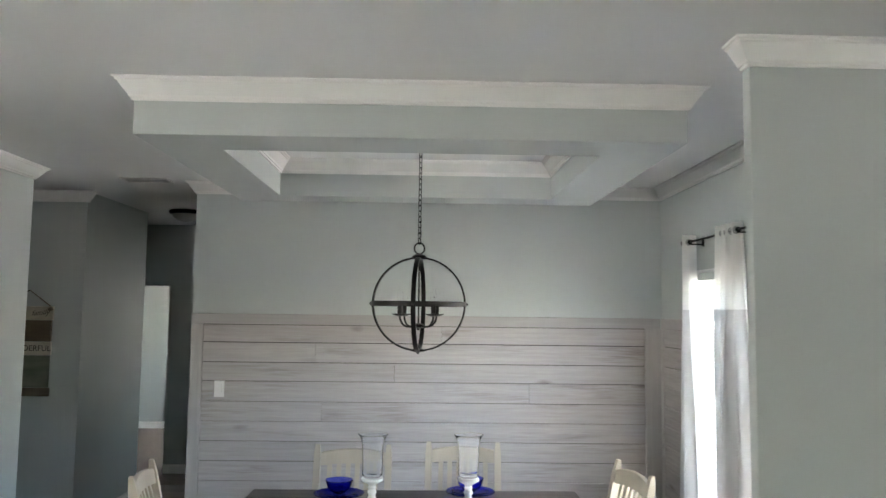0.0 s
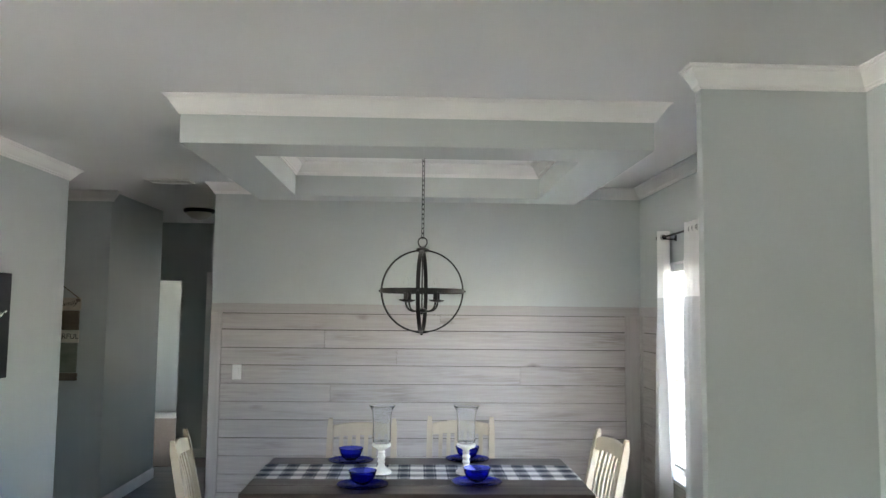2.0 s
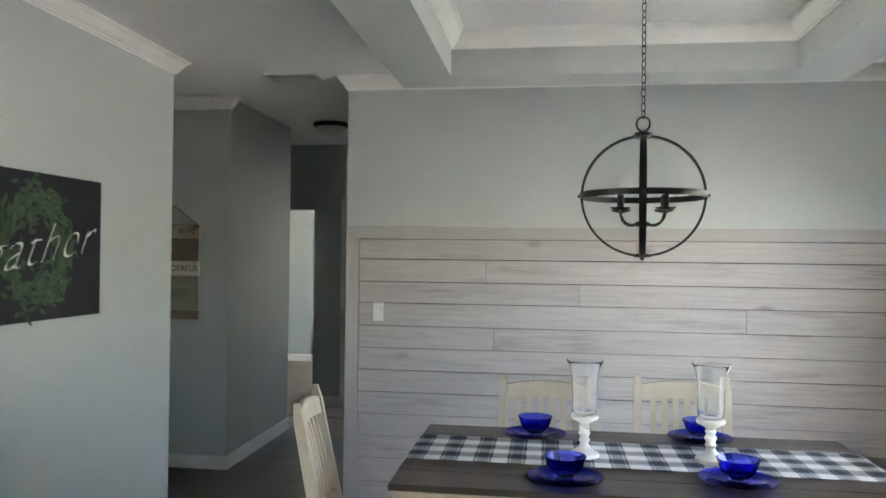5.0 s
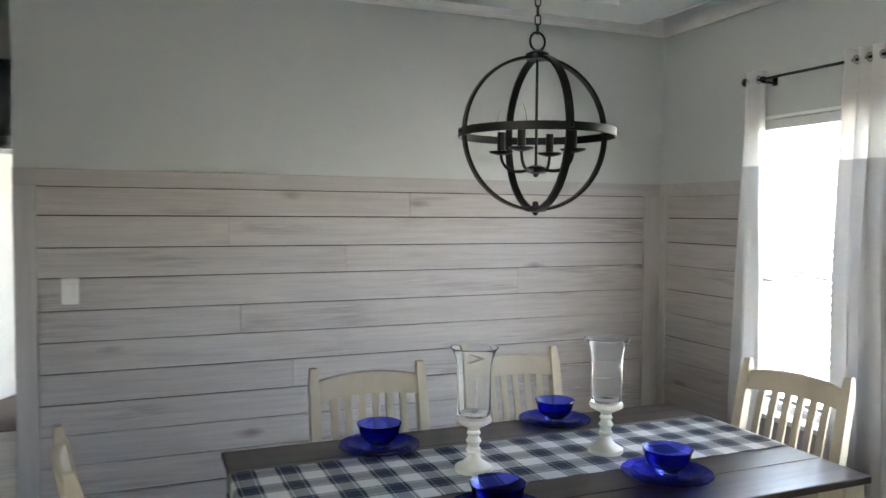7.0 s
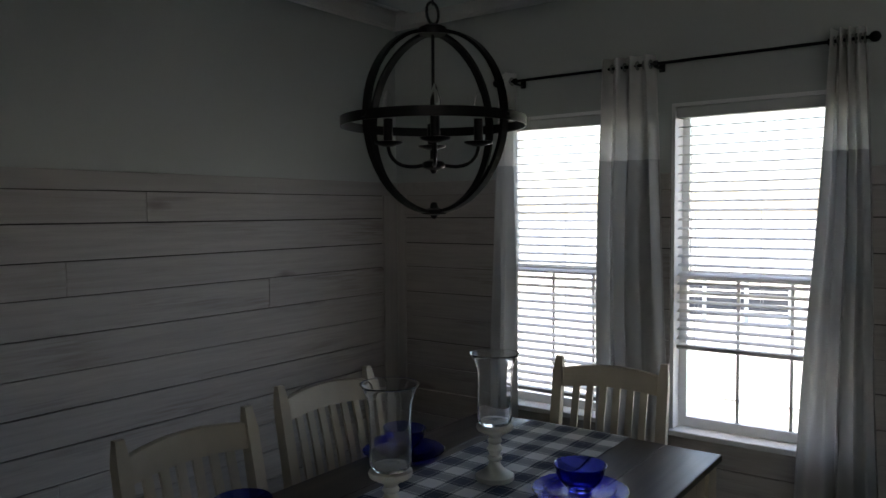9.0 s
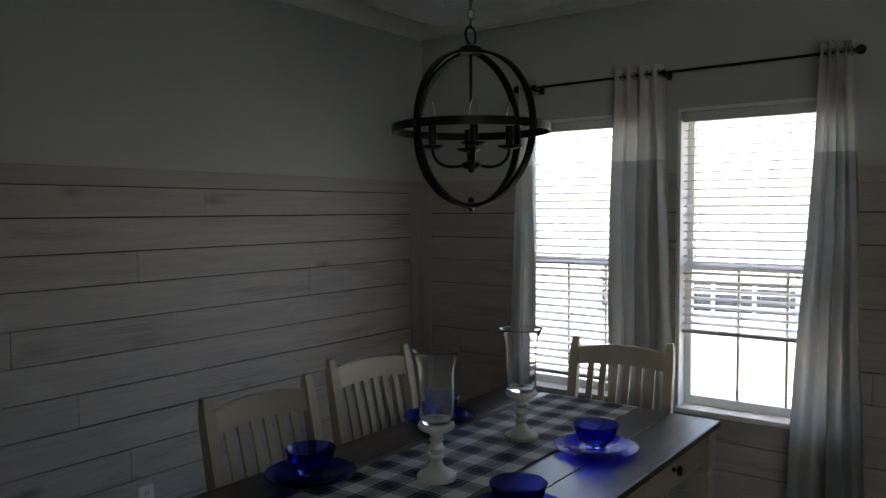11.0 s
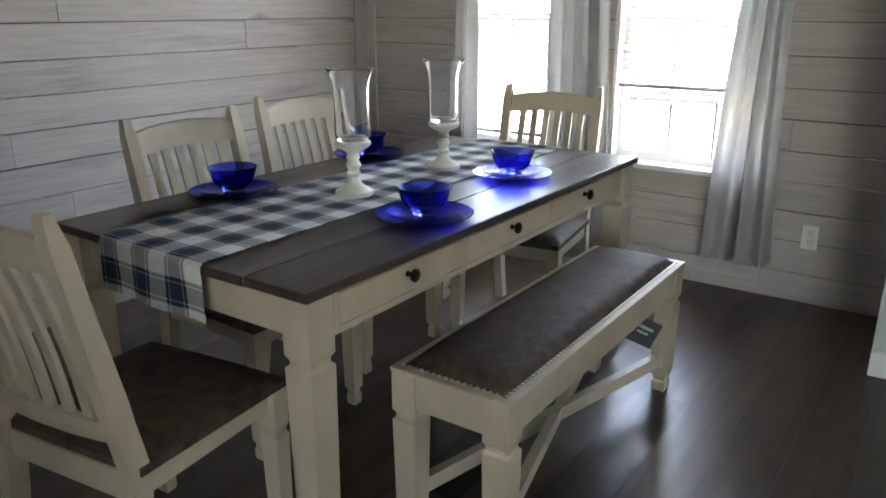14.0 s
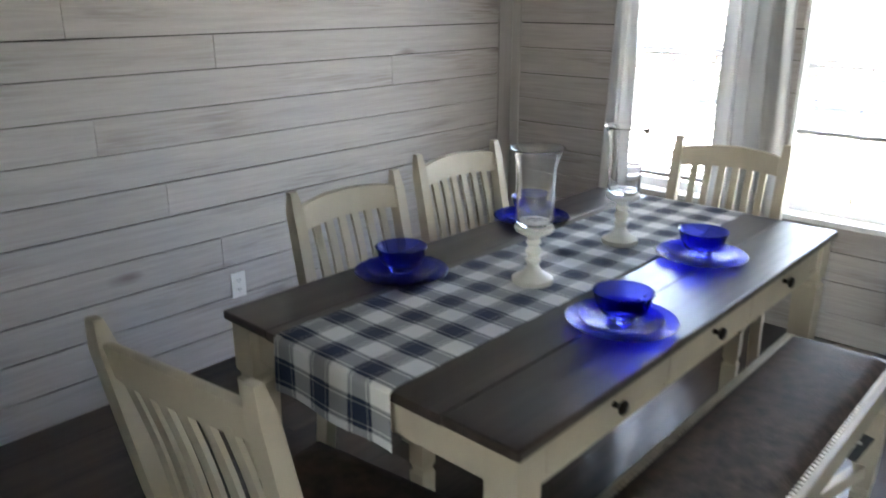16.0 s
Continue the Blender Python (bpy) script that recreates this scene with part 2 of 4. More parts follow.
def structure(name, bm, material, label, category, parent=None, smooth=False):
    ob = part(name, bm, material, parent, "", smooth)
    return tagged(ob, label, category, "", "structure")


def box(bm, x0, x1, y0, y1, z0, z1, bevel=0.0, seg=1):
    g = bmesh.ops.create_cube(bm, size=1, matrix=Matrix.Translation(((x0 + x1) / 2, (y0 + y1) / 2, (z0 + z1) / 2)) @ Matrix.Diagonal((abs(x1 - x0), abs(y1 - y0), abs(z1 - z0), 1)))
    if bevel:
        es = list({e for v in g["verts"] for e in v.link_edges})
        bmesh.ops.bevel(bm, geom=es, offset=bevel, segments=seg, profile=0.5, affect='EDGES')
    return bm


def boxes(*specs, bevel=0.0):
    bm = bmesh.new()
    for s in specs:
        box(bm, *s, bevel=bevel)
    return bm


def lathe(bm, profile, seg=32, cx=0, cy=0, close=False):
    """Turns (radius, z) pairs about the upright axis at cx, cy."""
    rings = []
    for r, z in profile:
        if r < 1e-5:
            rings.append([bm.verts.new((cx, cy, z))])
        else:
            rings.append([bm.verts.new((cx + r * math.cos(2 * math.pi * i / seg), cy + r * math.sin(2 * math.pi * i / seg), z)) for i in range(seg)])
    pairs = list(zip(rings, rings[1:]))
    if close:
        pairs.append((rings[-1], rings[0]))
    for a, b in pairs:
        for i in range(seg):
            j = (i + 1) % seg
            if len(a) == 1 and len(b) == 1:
                continue
            if len(a) == 1:
                bm.faces.new((a[0], b[i], b[j]))
            elif len(b) == 1:
                bm.faces.new((a[i], a[j], b[0]))
            else:
                bm.faces.new((a[i], a[j], b[j], b[i]))
    return bm


def sweep(bm, pts, section, closed=False, up=Vector((0, 0, 1))):
    """A section of (side, up) pairs carried along pts; ends capped."""
    pts = [Vector(p) for p in pts]
    rings = []
    n = len(pts)
    for i, p in enumerate(pts):
        a = pts[(i - 1) % n] if (closed or i > 0) else p
        b = pts[(i + 1) % n] if (closed or i < n - 1) else p
        d = (b - a).normalized()
        side = d.cross(up)
        if side.length < 1e-4:
            side = d.cross(Vector((0, 1, 0)))
        side.normalize()
        u = side.cross(d).normalized()
        rings.append([bm.verts.new(p + side * s + u * h) for s, h in section])
    k = len(section)
    rng = range(n) if closed else range(n - 1)
    for i in rng:
        a, b = rings[i], rings[(i + 1) % n]
        for j in range(k):
            bm.faces.new((a[j], a[(j + 1) % k], b[(j + 1) % k], b[j]))
    if not closed:
        bm.faces.new(rings[0])
        bm.faces.new(rings[-1][::-1])
    return bm


def circle(r, n=8):
    return [(r * math.cos(2 * math.pi * i / n), r * math.sin(2 * math.pi * i / n)) for i in range(n)]


def extrude_profile(bm, prof, axis, a, b, m=None):
    """A closed 2D profile, (u, v) pairs, drawn out from a to b along an axis: x: (u=y, v=z), y: (u=x, v=z), z: (u=x, v=y)."""
    def at(u, v, w):
        p = {'x': (w, u, v), 'y': (u, w, v), 'z': (u, v, w)}[axis]
        return bm.verts.new(m @ Vector(p) if m else p)
    r0 = [at(u, v, a) for u, v in prof]
    r1 = [at(u, v, b) for u, v in prof]
    k = len(prof)
    for j in range(k):
        bm.faces.new((r0[j], r0[(j + 1) % k], r1[(j + 1) % k], r1[j]))
    bm.faces.new(r0[::-1])
    bm.faces.new(r1)
    return bm


def taper(bm, cx, cy, levels):
    """A square post through (z, half width) levels."""
    rings = [[bm.verts.new((cx + sx * h, cy + sy * h, z)) for sx, sy in ((-1, -1), (1, -1), (1, 1), (-1, 1))] for z, h in levels]
    for a, b in zip(rings, rings[1:]):
        for i in range(4):
            bm.faces.new((a[i], a[(i + 1) % 4], b[(i + 1) % 4], b[i]))
    bm.faces.new(rings[0][::-1])
    bm.faces.new(rings[-1])
    return bm


# ---- plan ----
CZ = 2.692                     # main ceiling
BY = 7.62                     # face of the plank wall behind the table
RX = 2.472                    # face of the planks on the window wall
WX, WY0, WY1 = -6.2, -1.0, 4.75  # open side room to the west
LX = -1.83                    # face of the living room wall
STUBX, STUBY0, STUBY1 = 1.836, 4.60, 4.655  # wall end between the two rooms
HX, HY = -1.935, 8.16          # corner of the hallway
TOPZ = 1.739                  # top of the plank panelling
CROWN = [(0, 0), (0, -0.086), (0.009, -0.086), (0.011, -0.076), (0.017, -0.075), (0.019, -0.066), (0.032, -0.050), (0.047, -0.028), (0.053, -0.018), (0.060, -0.017), (0.062, -0.010), (0.070, -0.009), (0.071, 0)]


def crown_path(bm, pts, closed=False):
    """Crown moulding along a line of wall faces, room to the left of the way; mitred at the corners."""
    n = len(pts)
    rings = []
    for i in range(n):
        p = Vector((*pts[i], 0))
        d0 = (p - Vector((*pts[i - 1], 0))).normalized() if (closed or i > 0) else None
        d1 = (Vector((*pts[(i + 1) % n], 0)) - p).normalized() if (closed or i < n - 1) else None
        if d0 is None:
            d0 = d1
        if d1 is None:
            d1 = d0
        n0, n1 = Vector((-d0.y, d0.x, 0)), Vector((-d1.y, d1.x, 0))
        mit = (n0 + n1) / (1 + n0.dot(n1))
        rings.append([bm.verts.new(p + mit * u + Vector((0, 0, CZ - 0.002 + v))) for u, v in CROWN])
    k = len(CROWN)
    for i in range(n if closed else n - 1):
        a, b = rings[i], rings[(i + 1) % n]
        for j in range(k):
            bm.faces.new((a[j], a[(j + 1) % k], b[(j + 1) % k], b[j]))
    if not closed:
        bm.faces.new(rings[0])
        bm.faces.new(rings[-1][::-1])
    return bm


# ---- structure ----
floor = structure("floor", boxes((LX - 0.12, 2.75, -3.15, 6.85, -0.12, 0), (WX - 0.12, LX - 0.12, WY0 - 0.12, WY1 + 0.12, -0.12, 0), (-4.5, 2.75, 6.85, 9.98, -0.12, 0)), FLOOR, "dark brown wood-look vinyl plank floor with soft sheen", "floor")
structure("carpet_floor", boxes((-4.5, -0.4, 9.98, 13.8, -0.12, 0.006)), CARPET, "brown carpet in the far room", "carpet")
structure("ceiling", boxes((LX - 0.12, 2.75, -3.15, 6.85, CZ, CZ + 0.1), (WX - 0.12, LX - 0.12, WY0 - 0.12, WY1 + 0.12, CZ, CZ + 0.1), (-4.5, 2.75, 6.85, 13.8, CZ, CZ + 0.1)), CEIL, "flat white painted ceiling with light texture", "ceiling")

structure("wall_north", boxes((-0.915, 2.75, BY + 0.012, BY + 0.14, 0, CZ)), PAINT, "grey-green painted wall above whitewashed plank panelling", "wall")
# window wall, pierced by two windows
W1, W2, WZ = (6.165, 6.935), (5.245, 6.015), (0.56, 2.05)
wall = boxes((RX + 0.012, RX + 0.16, W1[1], 7.76, 0, CZ), (RX + 0.012, RX + 0.16, W2[1], W1[0], 0, CZ), (RX + 0.012, RX + 0.16, 4.656, W2[0], 0, CZ),
             *[(RX + 0.012, RX + 0.16, a, b, 0, WZ[0]) for a, b in (W1, W2)], *[(RX + 0.012, RX + 0.16, a, b, WZ[1], CZ) for a, b in (W1, W2)])
wall_east = structure("wall_east", wall, PAINT, "grey-green painted wall with two windows", "wall")
structure("wall_stub", boxes((STUBX, 2.70, STUBY0, STUBY1, 0, CZ)), PAINT, "grey-green painted wall end between the two rooms", "wall")
structure("wall_east_living", boxes((2.521, 2.66, -3.0, STUBY0, 0, CZ)), PAINT, "grey-green painted living room wall", "wall")
structure("wall_west", boxes((LX - 0.12, LX, -3.0, WY0, 0, CZ), (LX - 0.12, LX, WY1, 7.12, 0, CZ)), PAINT, "grey-green painted living room wall", "wall")
structure("wall_kitchen_north", boxes((WX, LX - 0.12, WY1, WY1 + 0.12, 0, CZ)), PAINT, "grey-green painted wall of the open side room", "wall")
structure("wall_kitchen_south", boxes((WX, LX - 0.12, WY0 - 0.12, WY0, 0, CZ)), PAINT, "grey-green painted wall of the open side room", "wall")
structure("wall_kitchen_west", boxes((WX - 0.12, WX, WY0 - 0.12, -0.60, 0, CZ), (WX - 0.12, WX, 2.08, WY1 + 0.12, 0, CZ), (WX - 0.12, WX, -0.60, 2.08, 2.15, CZ), (WX - 0.12, WX, -0.60, 2.08, 0, 0.06)), PAINT, "grey-green painted wall with a wide patio doorway", "wall")
# the opening is added out of view, sized to let in fill daylight
structure("wall_south", boxes((LX - 0.12, 0.60, -3.15, -3.0, 0, CZ), (1.0, 2.66, -3.15, -3.0, 0, CZ), (0.60, 1.0, -3.15, -3.0, 0, 1.2), (0.60, 1.0, -3.15, -3.0, 2.0, CZ)), PAINT, "grey-green painted wall with an added unseen opening for fill daylight", "wall")
structure("wall_hall_north", boxes((-4.5, HX, HY, 8.27, 0, CZ)), PAINT, "grey-green painted wall beside the hallway", "wall")
structure("wall_hall_west", boxes((HX - 0.11, HX, 8.27, 9.46, 0, CZ)), PAINT, "grey-green painted hallway wall", "wall")
structure("wall_hall_east", boxes((-0.915, -0.80, BY + 0.14, 10.5, 0, CZ)), PAINT, "grey-green painted hallway wall", "wall")
structure("wall_hall_end", boxes((-4.5, -2.80, 10.5, 10.61, 0, CZ), (-2.04, -1.68, 10.5, 10.61, 0, CZ), (-2.80, -2.04, 10.5, 10.61, 2.02, CZ), (-1.68, -0.8, 10.5, 10.61, 2.045, CZ)), PAINT, "grey-green painted end wall with two doorways", "wall")
structure("wall_far_room", boxes((-4.5, -0.4, 13.6, 13.7, 0, CZ), (-0.5, -0.4, 10.61, 12.2, 0, CZ), (-0.5, -0.4, 13.2, 13.6, 0, CZ), (-0.5, -0.4, 12.2, 13.2, 0, 0.9), (-0.5, -0.4, 12.2, 13.2, 2.0, CZ)), PAINT, "grey-green painted far bedroom wall", "wall")
structure("wall_side_room", boxes((-4.52, -4.40, 6.9, 13.8, 0, CZ), (-4.5, LX - 0.12, 6.85, 6.95, 0, CZ)), PAINT, "grey-green painted side wall", "wall")

# dropped beam frame under the ceiling
BX0, BX1, BY0, BY1, BZ = -0.430, 1.820, 5.160, 6.985, 2.468
IX0, IX1, IY0, IY1 = -0.142, 1.524, 5.444, 6.739
structure("ceiling_beam_frame", boxes((BX0, BX1, BY0, IY0, BZ, CZ - 0.003), (BX0, BX1, IY1, BY1, BZ, CZ - 0.003), (BX0, IX0, IY0, IY1, BZ, CZ - 0.003), (IX1, BX1, IY0, IY1, BZ, CZ - 0.003)), PAINT, "dropped grey ceiling beam frame with a square opening", "ceiling beam")
structure("crown_beam_outer", crown_path(bmesh.new(), [(BX0, BY0), (BX0, BY1), (BX1, BY1), (BX1, BY0)], True), TRIM, "white crown moulding round the dropped beam frame", "crown moulding")
structure("crown_beam_inner", crown_path(bmesh.new(), [(IX0, IY0), (IX1, IY0), (IX1, IY1), (IX0, IY1)], True), TRIM, "white crown moulding inside the ceiling recess", "crown moulding")


structure("crown_dining", crown_path(bmesh.new(), [(STUBX, STUBY1), (RX + 0.012, STUBY1), (RX + 0.012, BY + 0.012), (-0.915, BY + 0.012), (-0.915, 8.17)]), TRIM, "white crown moulding of the dining area", "crown moulding")
structure("crown_living_east", crown_path(bmesh.new(), [(2.521, -3.0), (2.521, STUBY0), (STUBX, STUBY0), (STUBX, STUBY1)]), TRIM, "white crown moulding of the living room", "crown moulding")
structure("crown_living_west", crown_path(bmesh.new(), [(LX - 0.12, 7.12), (LX, 7.12), (LX, WY1)]), TRIM, "white crown moulding of the living room", "crown moulding")
structure("crown_hall", crown_path(bmesh.new(), [(HX, HY + 0.02), (HX, HY), (-4.4, HY)]), TRIM, "white crown moulding beside the hallway", "crown moulding")

BASE = [(0, 0), (0.014, 0), (0.014, 0.075), (0.010, 0.095), (0, 0.10)]


def base_run(name, axis, face, sign, a, b):
    bm = bmesh.new()
    extrude_profile(bm, [(face + sign * u, v + 0.001) for u, v in BASE], axis, a, b)
    structure(name, bm, TRIM, "white painted baseboard", "baseboard")


base_run("baseboard_west", 'y', LX, 1, WY1, 7.134)
base_run("baseboard_west_end", 'x', 7.12, 1, LX - 0.12, LX)
base_run("baseboard_hall_north", 'x', HY, -1, -4.4, HX + 0.014)
base_run("baseboard_hall_west", 'y', HX, 1, HY, 9.46)
base_run("baseboard_hall_end", 'x', 10.5, -1, -2.04, -1.75)
base_run("baseboard_far", 'x', 13.6, -1, -4.3, -0.6)
base_run("baseboard_stub", 'x', STUBY0, -1, STUBX, 2.521)
base_run("baseboard_stub_end", 'y', STUBX, -1, STUBY0 - 0.014, STUBY1)

# ---- windows ----
def window(name, y0, y1, z0, z1, blind_to, slats_gap=0.0415):
    """A white vinyl sash window set in the wall, with its sill; and its blind."""
    win = tagged(thing(name, "white vinyl single-hung window with a deep white sill", "window"), kind="structure")
    xo, xi = RX + 0.16, RX + 0.008
    jt = 0.016
    part("jamb", boxes((xi, xo, y0, y0 + jt, z0, z1)), VINYL, win)
    part("jamb", boxes((xi, xo, y1 - jt, y1, z0, z1)), VINYL, win)
    part("head_jamb", boxes((xi, xo, y0 + jt, y1 - jt, z1 - jt, z1)), VINYL, win)
    part("window_sill", boxes((xi - 0.028, xo, y0 + 0.001, y1 - 0.001, z0 - 0.014, z0 + 0.012), bevel=0.004), VINYL, win)
    ya, yb, za, zb = y0 + jt, y1 - jt, z0 + 0.012, z1 - jt
    zm = z0 + (z1 - z0) * 0.475
    fw = 0.034
    for nm, x0, x1, c0, c1 in (("lower_sash", RX + 0.085, RX + 0.115, za, zm + 0.02), ("upper_sash", RX + 0.118, RX + 0.148, zm - 0.018, zb)):
        bm = boxes((x0, x1, ya, ya + fw, c0, c1), (x0, x1, yb - fw, yb, c0, c1), (x0, x1, ya + fw, yb - fw, c0, c0 + fw + 0.01), (x0, x1, ya + fw, yb - fw, c1 - fw, c1))
        sash = part(nm, bm, VINYL, win)
        pane = part("pane", boxes((x0 + 0.012, x0 + 0.016, ya + fw, yb - fw, c0 + fw + 0.01, c1 - fw)), PANE, sash)
        pane.visible_shadow = False
        if nm == "lower_sash":
            for k in (1, 2):
                ym = ya + fw + (yb - ya - 2 * fw) * k / 3
                part("muntin", boxes((x0 + 0.017, x0 + 0.025, ym - 0.007, ym + 0.007, c0 + fw + 0.01, c1 - fw)), VINYL, sash)
    bl = thing("window_blind", "white slat blind, slats open, " + ("lowered to the sill" if blind_to < 0.8 else "lowered two thirds"), "blind")
    xb = RX + 0.046
    part("headrail", boxes((xb - 0.028, xb + 0.028, ya + 0.004, yb - 0.004, zb - 0.05, zb - 0.002), bevel=0.003), BLIND, bl)
    part("bottom_rail", boxes((xb - 0.025, xb + 0.025, ya + 0.006, yb - 0.006, blind_to, blind_to + 0.02), bevel=0.004), BLIND, bl)
    n = int((zb - 0.06 - blind_to - 0.03) / slats_gap)
    tilt = radians(13)
    bm = bmesh.new()
    hw = 0.024
    sec = [(-hw, 0.0), (-hw * 0.4, 0.0022), (hw * 0.4, 0.0022), (hw, 0.0), (hw * 0.4, 0.0002), (-hw * 0.4, 0.0002)]
    sec = [(u * math.cos(tilt) - v * math.sin(tilt), u * math.sin(tilt) + v * math.cos(tilt)) for u, v in sec]
    extrude_profile(bm, sec, 'y', ya + 0.007, yb - 0.007)
    first = part("slat", bm, BLIND, bl)
    for i in range(n):
        s = first if i == 0 else new("slat", first.data)
        s.parent = bl
        s.location = (xb, 0, blind_to + 0.03 + (i + 0.5) * slats_gap)
    for yy in (ya + 0.09, (ya + yb) / 2, yb - 0.09):
        for dx in (-0.0245, 0.0245):
            part("ladder_cord", boxes((xb + dx - 0.0005, xb + dx + 0.0005, yy - 0.0006, yy + 0.0006, blind_to + 0.01, zb - 0.03)), BLIND, bl)
    part("tilt_wand", lathe(bmesh.new(), [(0.0001, zb - 0.75), (0.005, zb - 0.75), (0.004, zb - 0.05), (0.0001, zb - 0.05)], 8, xb - 0.034, yb - 0.07), CLEAR, bl)


window("window_1", W1[0], W1[1], WZ[0], WZ[1], 0.642)
window("window_2", W2[0], W2[1], WZ[0], WZ[1], 0.940)


# ---- curtains on their rod ----
def curtain_cloth():
    m = bpy.data.materials.new("banded_curtain_cloth")
    m.use_nodes = True
    nt = m.node_tree
    L = nt.links.new
    b = nt.nodes["Principled BSDF"]
    tc = nt.nodes.new("ShaderNodeTexCoord")
    sp = nt.nodes.new("ShaderNodeSeparateXYZ")
    L(tc.outputs["Object"], sp.inputs[0])
    gt = nt.nodes.new("ShaderNodeMath")
    gt.operation = 'GREATER_THAN'
    gt.inputs[1].default_value = 1.80
    L(sp.outputs["Z"], gt.inputs[0])
    mx = nt.nodes.new("ShaderNodeMix")
    mx.data_type = 'RGBA'
    mx.inputs["A"].default_value, mx.inputs["B"].default_value = (0.58, 0.575, 0.57, 1), (0.84, 0.83, 0.81, 1)
    L(gt.outputs[0], mx.inputs["Factor"])
    nz = nt.nodes.new("ShaderNodeTexNoise")
    nz.inputs["Scale"].default_value = 700
    L(tc.outputs["Object"], nz.inputs["Vector"])
    bp = nt.nodes.new("ShaderNodeBump")
    bp.inputs["Strength"].default_value, bp.inputs["Distance"].default_value = 0.25, 0.001
    L(nz.outputs["Fac"], bp.inputs["Height"])
    L(bp.outputs["Normal"], b.inputs["Normal"])
    L(mx.outputs["Result"], b.inputs["Base Color"])
    b.inputs["Roughness"].default_value = 0.5
    b.inputs["Sheen Weight"].default_value = 0.3
    tr = nt.nodes.new("ShaderNodeBsdfTranslucent")
    L(mx.outputs["Result"], tr.inputs["Color"])
    ms = nt.nodes.new("ShaderNodeMixShader")
    ms.inputs["Fac"].default_value = 0.5
    L(b.outputs[0], ms.inputs[1])
    L(tr.outputs[0], ms.inputs[2])
    L(ms.outputs[0], nt.nodes["Material Output"].inputs["Surface"])
    return m


CLOTH = curtain_cloth()
RODX = RX - 0.074


RODZ = 2.221


def curtain(y0t, y1t, y0b, y1b, folds, seed, zb=0.17):
    """A pleated panel hanging from the rod: bunched at the top, spread a little below."""
    rnd = random.Random(seed)
    bm = bmesh.new()
    cols, rows = folds * 10 + 1, 26
    ph = [rnd.uniform(-0.5, 0.5) for _ in range(8)]
    sheet = []
    for side in (0, 1):
        grid = []
        for r in range(rows):
            f = r / (rows - 1)
            row = []
            for c in range(cols):
                u = c / (cols - 1)
                y = (y0t + (y1t - y0t) * u) * (1 - f) + (y0b + (y1b - y0b) * u) * f
                a = 2 * math.pi * folds * u
                amp = (0.033 + 0.012 * math.sin(2.7 * u * folds + ph[4] * 9)) * (0.85 + 0.3 * f)
                x = RODX + amp * math.sin(a + 0.9 * math.sin(2.2 * f + ph[0] * 4 + 5 * u) * min(1, f * 3)) + 0.010 * math.sin(2.3 * a * 0.5 + ph[1] * 6 + 3 * f)
                y += 0.012 * f * math.sin(a * 0.5 + ph[2] * 9) + 0.004 * math.sin(9 * f + ph[3] * 9)
                z = RODZ + 0.045 - f * (RODZ + 0.045 - zb) + (0.006 * math.sin(a) if f > 0.97 else 0)
                row.append(bm.verts.new((x + (0.0022 if side else 0), y, z)))
            grid.append(row)
        for r in range(rows - 1):
            for c in range(cols - 1):
                q = (grid[r][c], grid[r][c + 1], grid[r + 1][c + 1], grid[r + 1][c])
                bm.faces.new(q if side else q[::-1])
        sheet.append(grid)
    a, b = sheet
    for line_a, line_b in ((a[0], b[0]), (a[-1], b[-1]), ([r[0] for r in a], [r[0] for r in b]), ([r[-1] for r in a], [r[-1] for r in b])):
        for i in range(len(line_a) - 1):
            bm.faces.new((line_a[i], line_a[i + 1], line_b[i + 1], line_b[i]))
    cur = thing("curtain", "grey curtain panel with white top band on a black rod", "curtain", None, "curtains at the windows")
    part("cloth", bm, CLOTH, cur, smooth=True)
    for i in range(folds * 2):
        yy = y0t + (y1t - y0t) * (i + 0.5) / (folds * 2) * 1.0
        ring = bmesh.new()
        pts = [(RODX + 0.017 * math.cos(t), yy, RODZ + 0.017 * math.sin(t)) for t in [2 * math.pi * k / 16 for k in range(16)]]
        sweep(ring, pts, circle(0.004, 6), True, Vector((0, 1, 0)))
        part("grommet", ring, NICKEL, cur, "brushed metal grommet", True)


curtain(6.792, 6.872, 6.795, 6.945, 2, 3)
curtain(6.068, 6.312, 5.985, 6.355, 4, 5)
curtain(5.235, 5.358, 5.155, 5.478, 4, 8)

rod = thing("curtain_rod", "black metal curtain rod with ball finials above the windows", "curtain rod")
part("pole", sweep(bmesh.new(), [(RODX, 6.878, RODZ), (RODX, 5.222, RODZ)], circle(0.0068, 12)), BLACK, rod, smooth=True)
for yy in (6.890, 5.210):
    bm = bmesh.new()
    bmesh.ops.create_uvsphere(bm, u_segments=16, v_segments=10, radius=0.021, matrix=Matrix.Translation((RODX, yy, RODZ)))
    part("finial", bm, BLACK, rod, smooth=True)
for yy in (6.782, 6.060, 5.362):
    z = RODZ
    bm = boxes((RODX - 0.006, RX + 0.010, yy - 0.005, yy + 0.005, z - 0.018, z - 0.010), (RX + 0.004, RX + 0.0105, yy - 0.013, yy + 0.013, z - 0.026, z + 0.014))
    sweep(bm, [(RODX, yy - 0.008, z), (RODX, yy + 0.008, z)], circle(0.014, 12))
    part("bracket", bm, BLACK, rod)


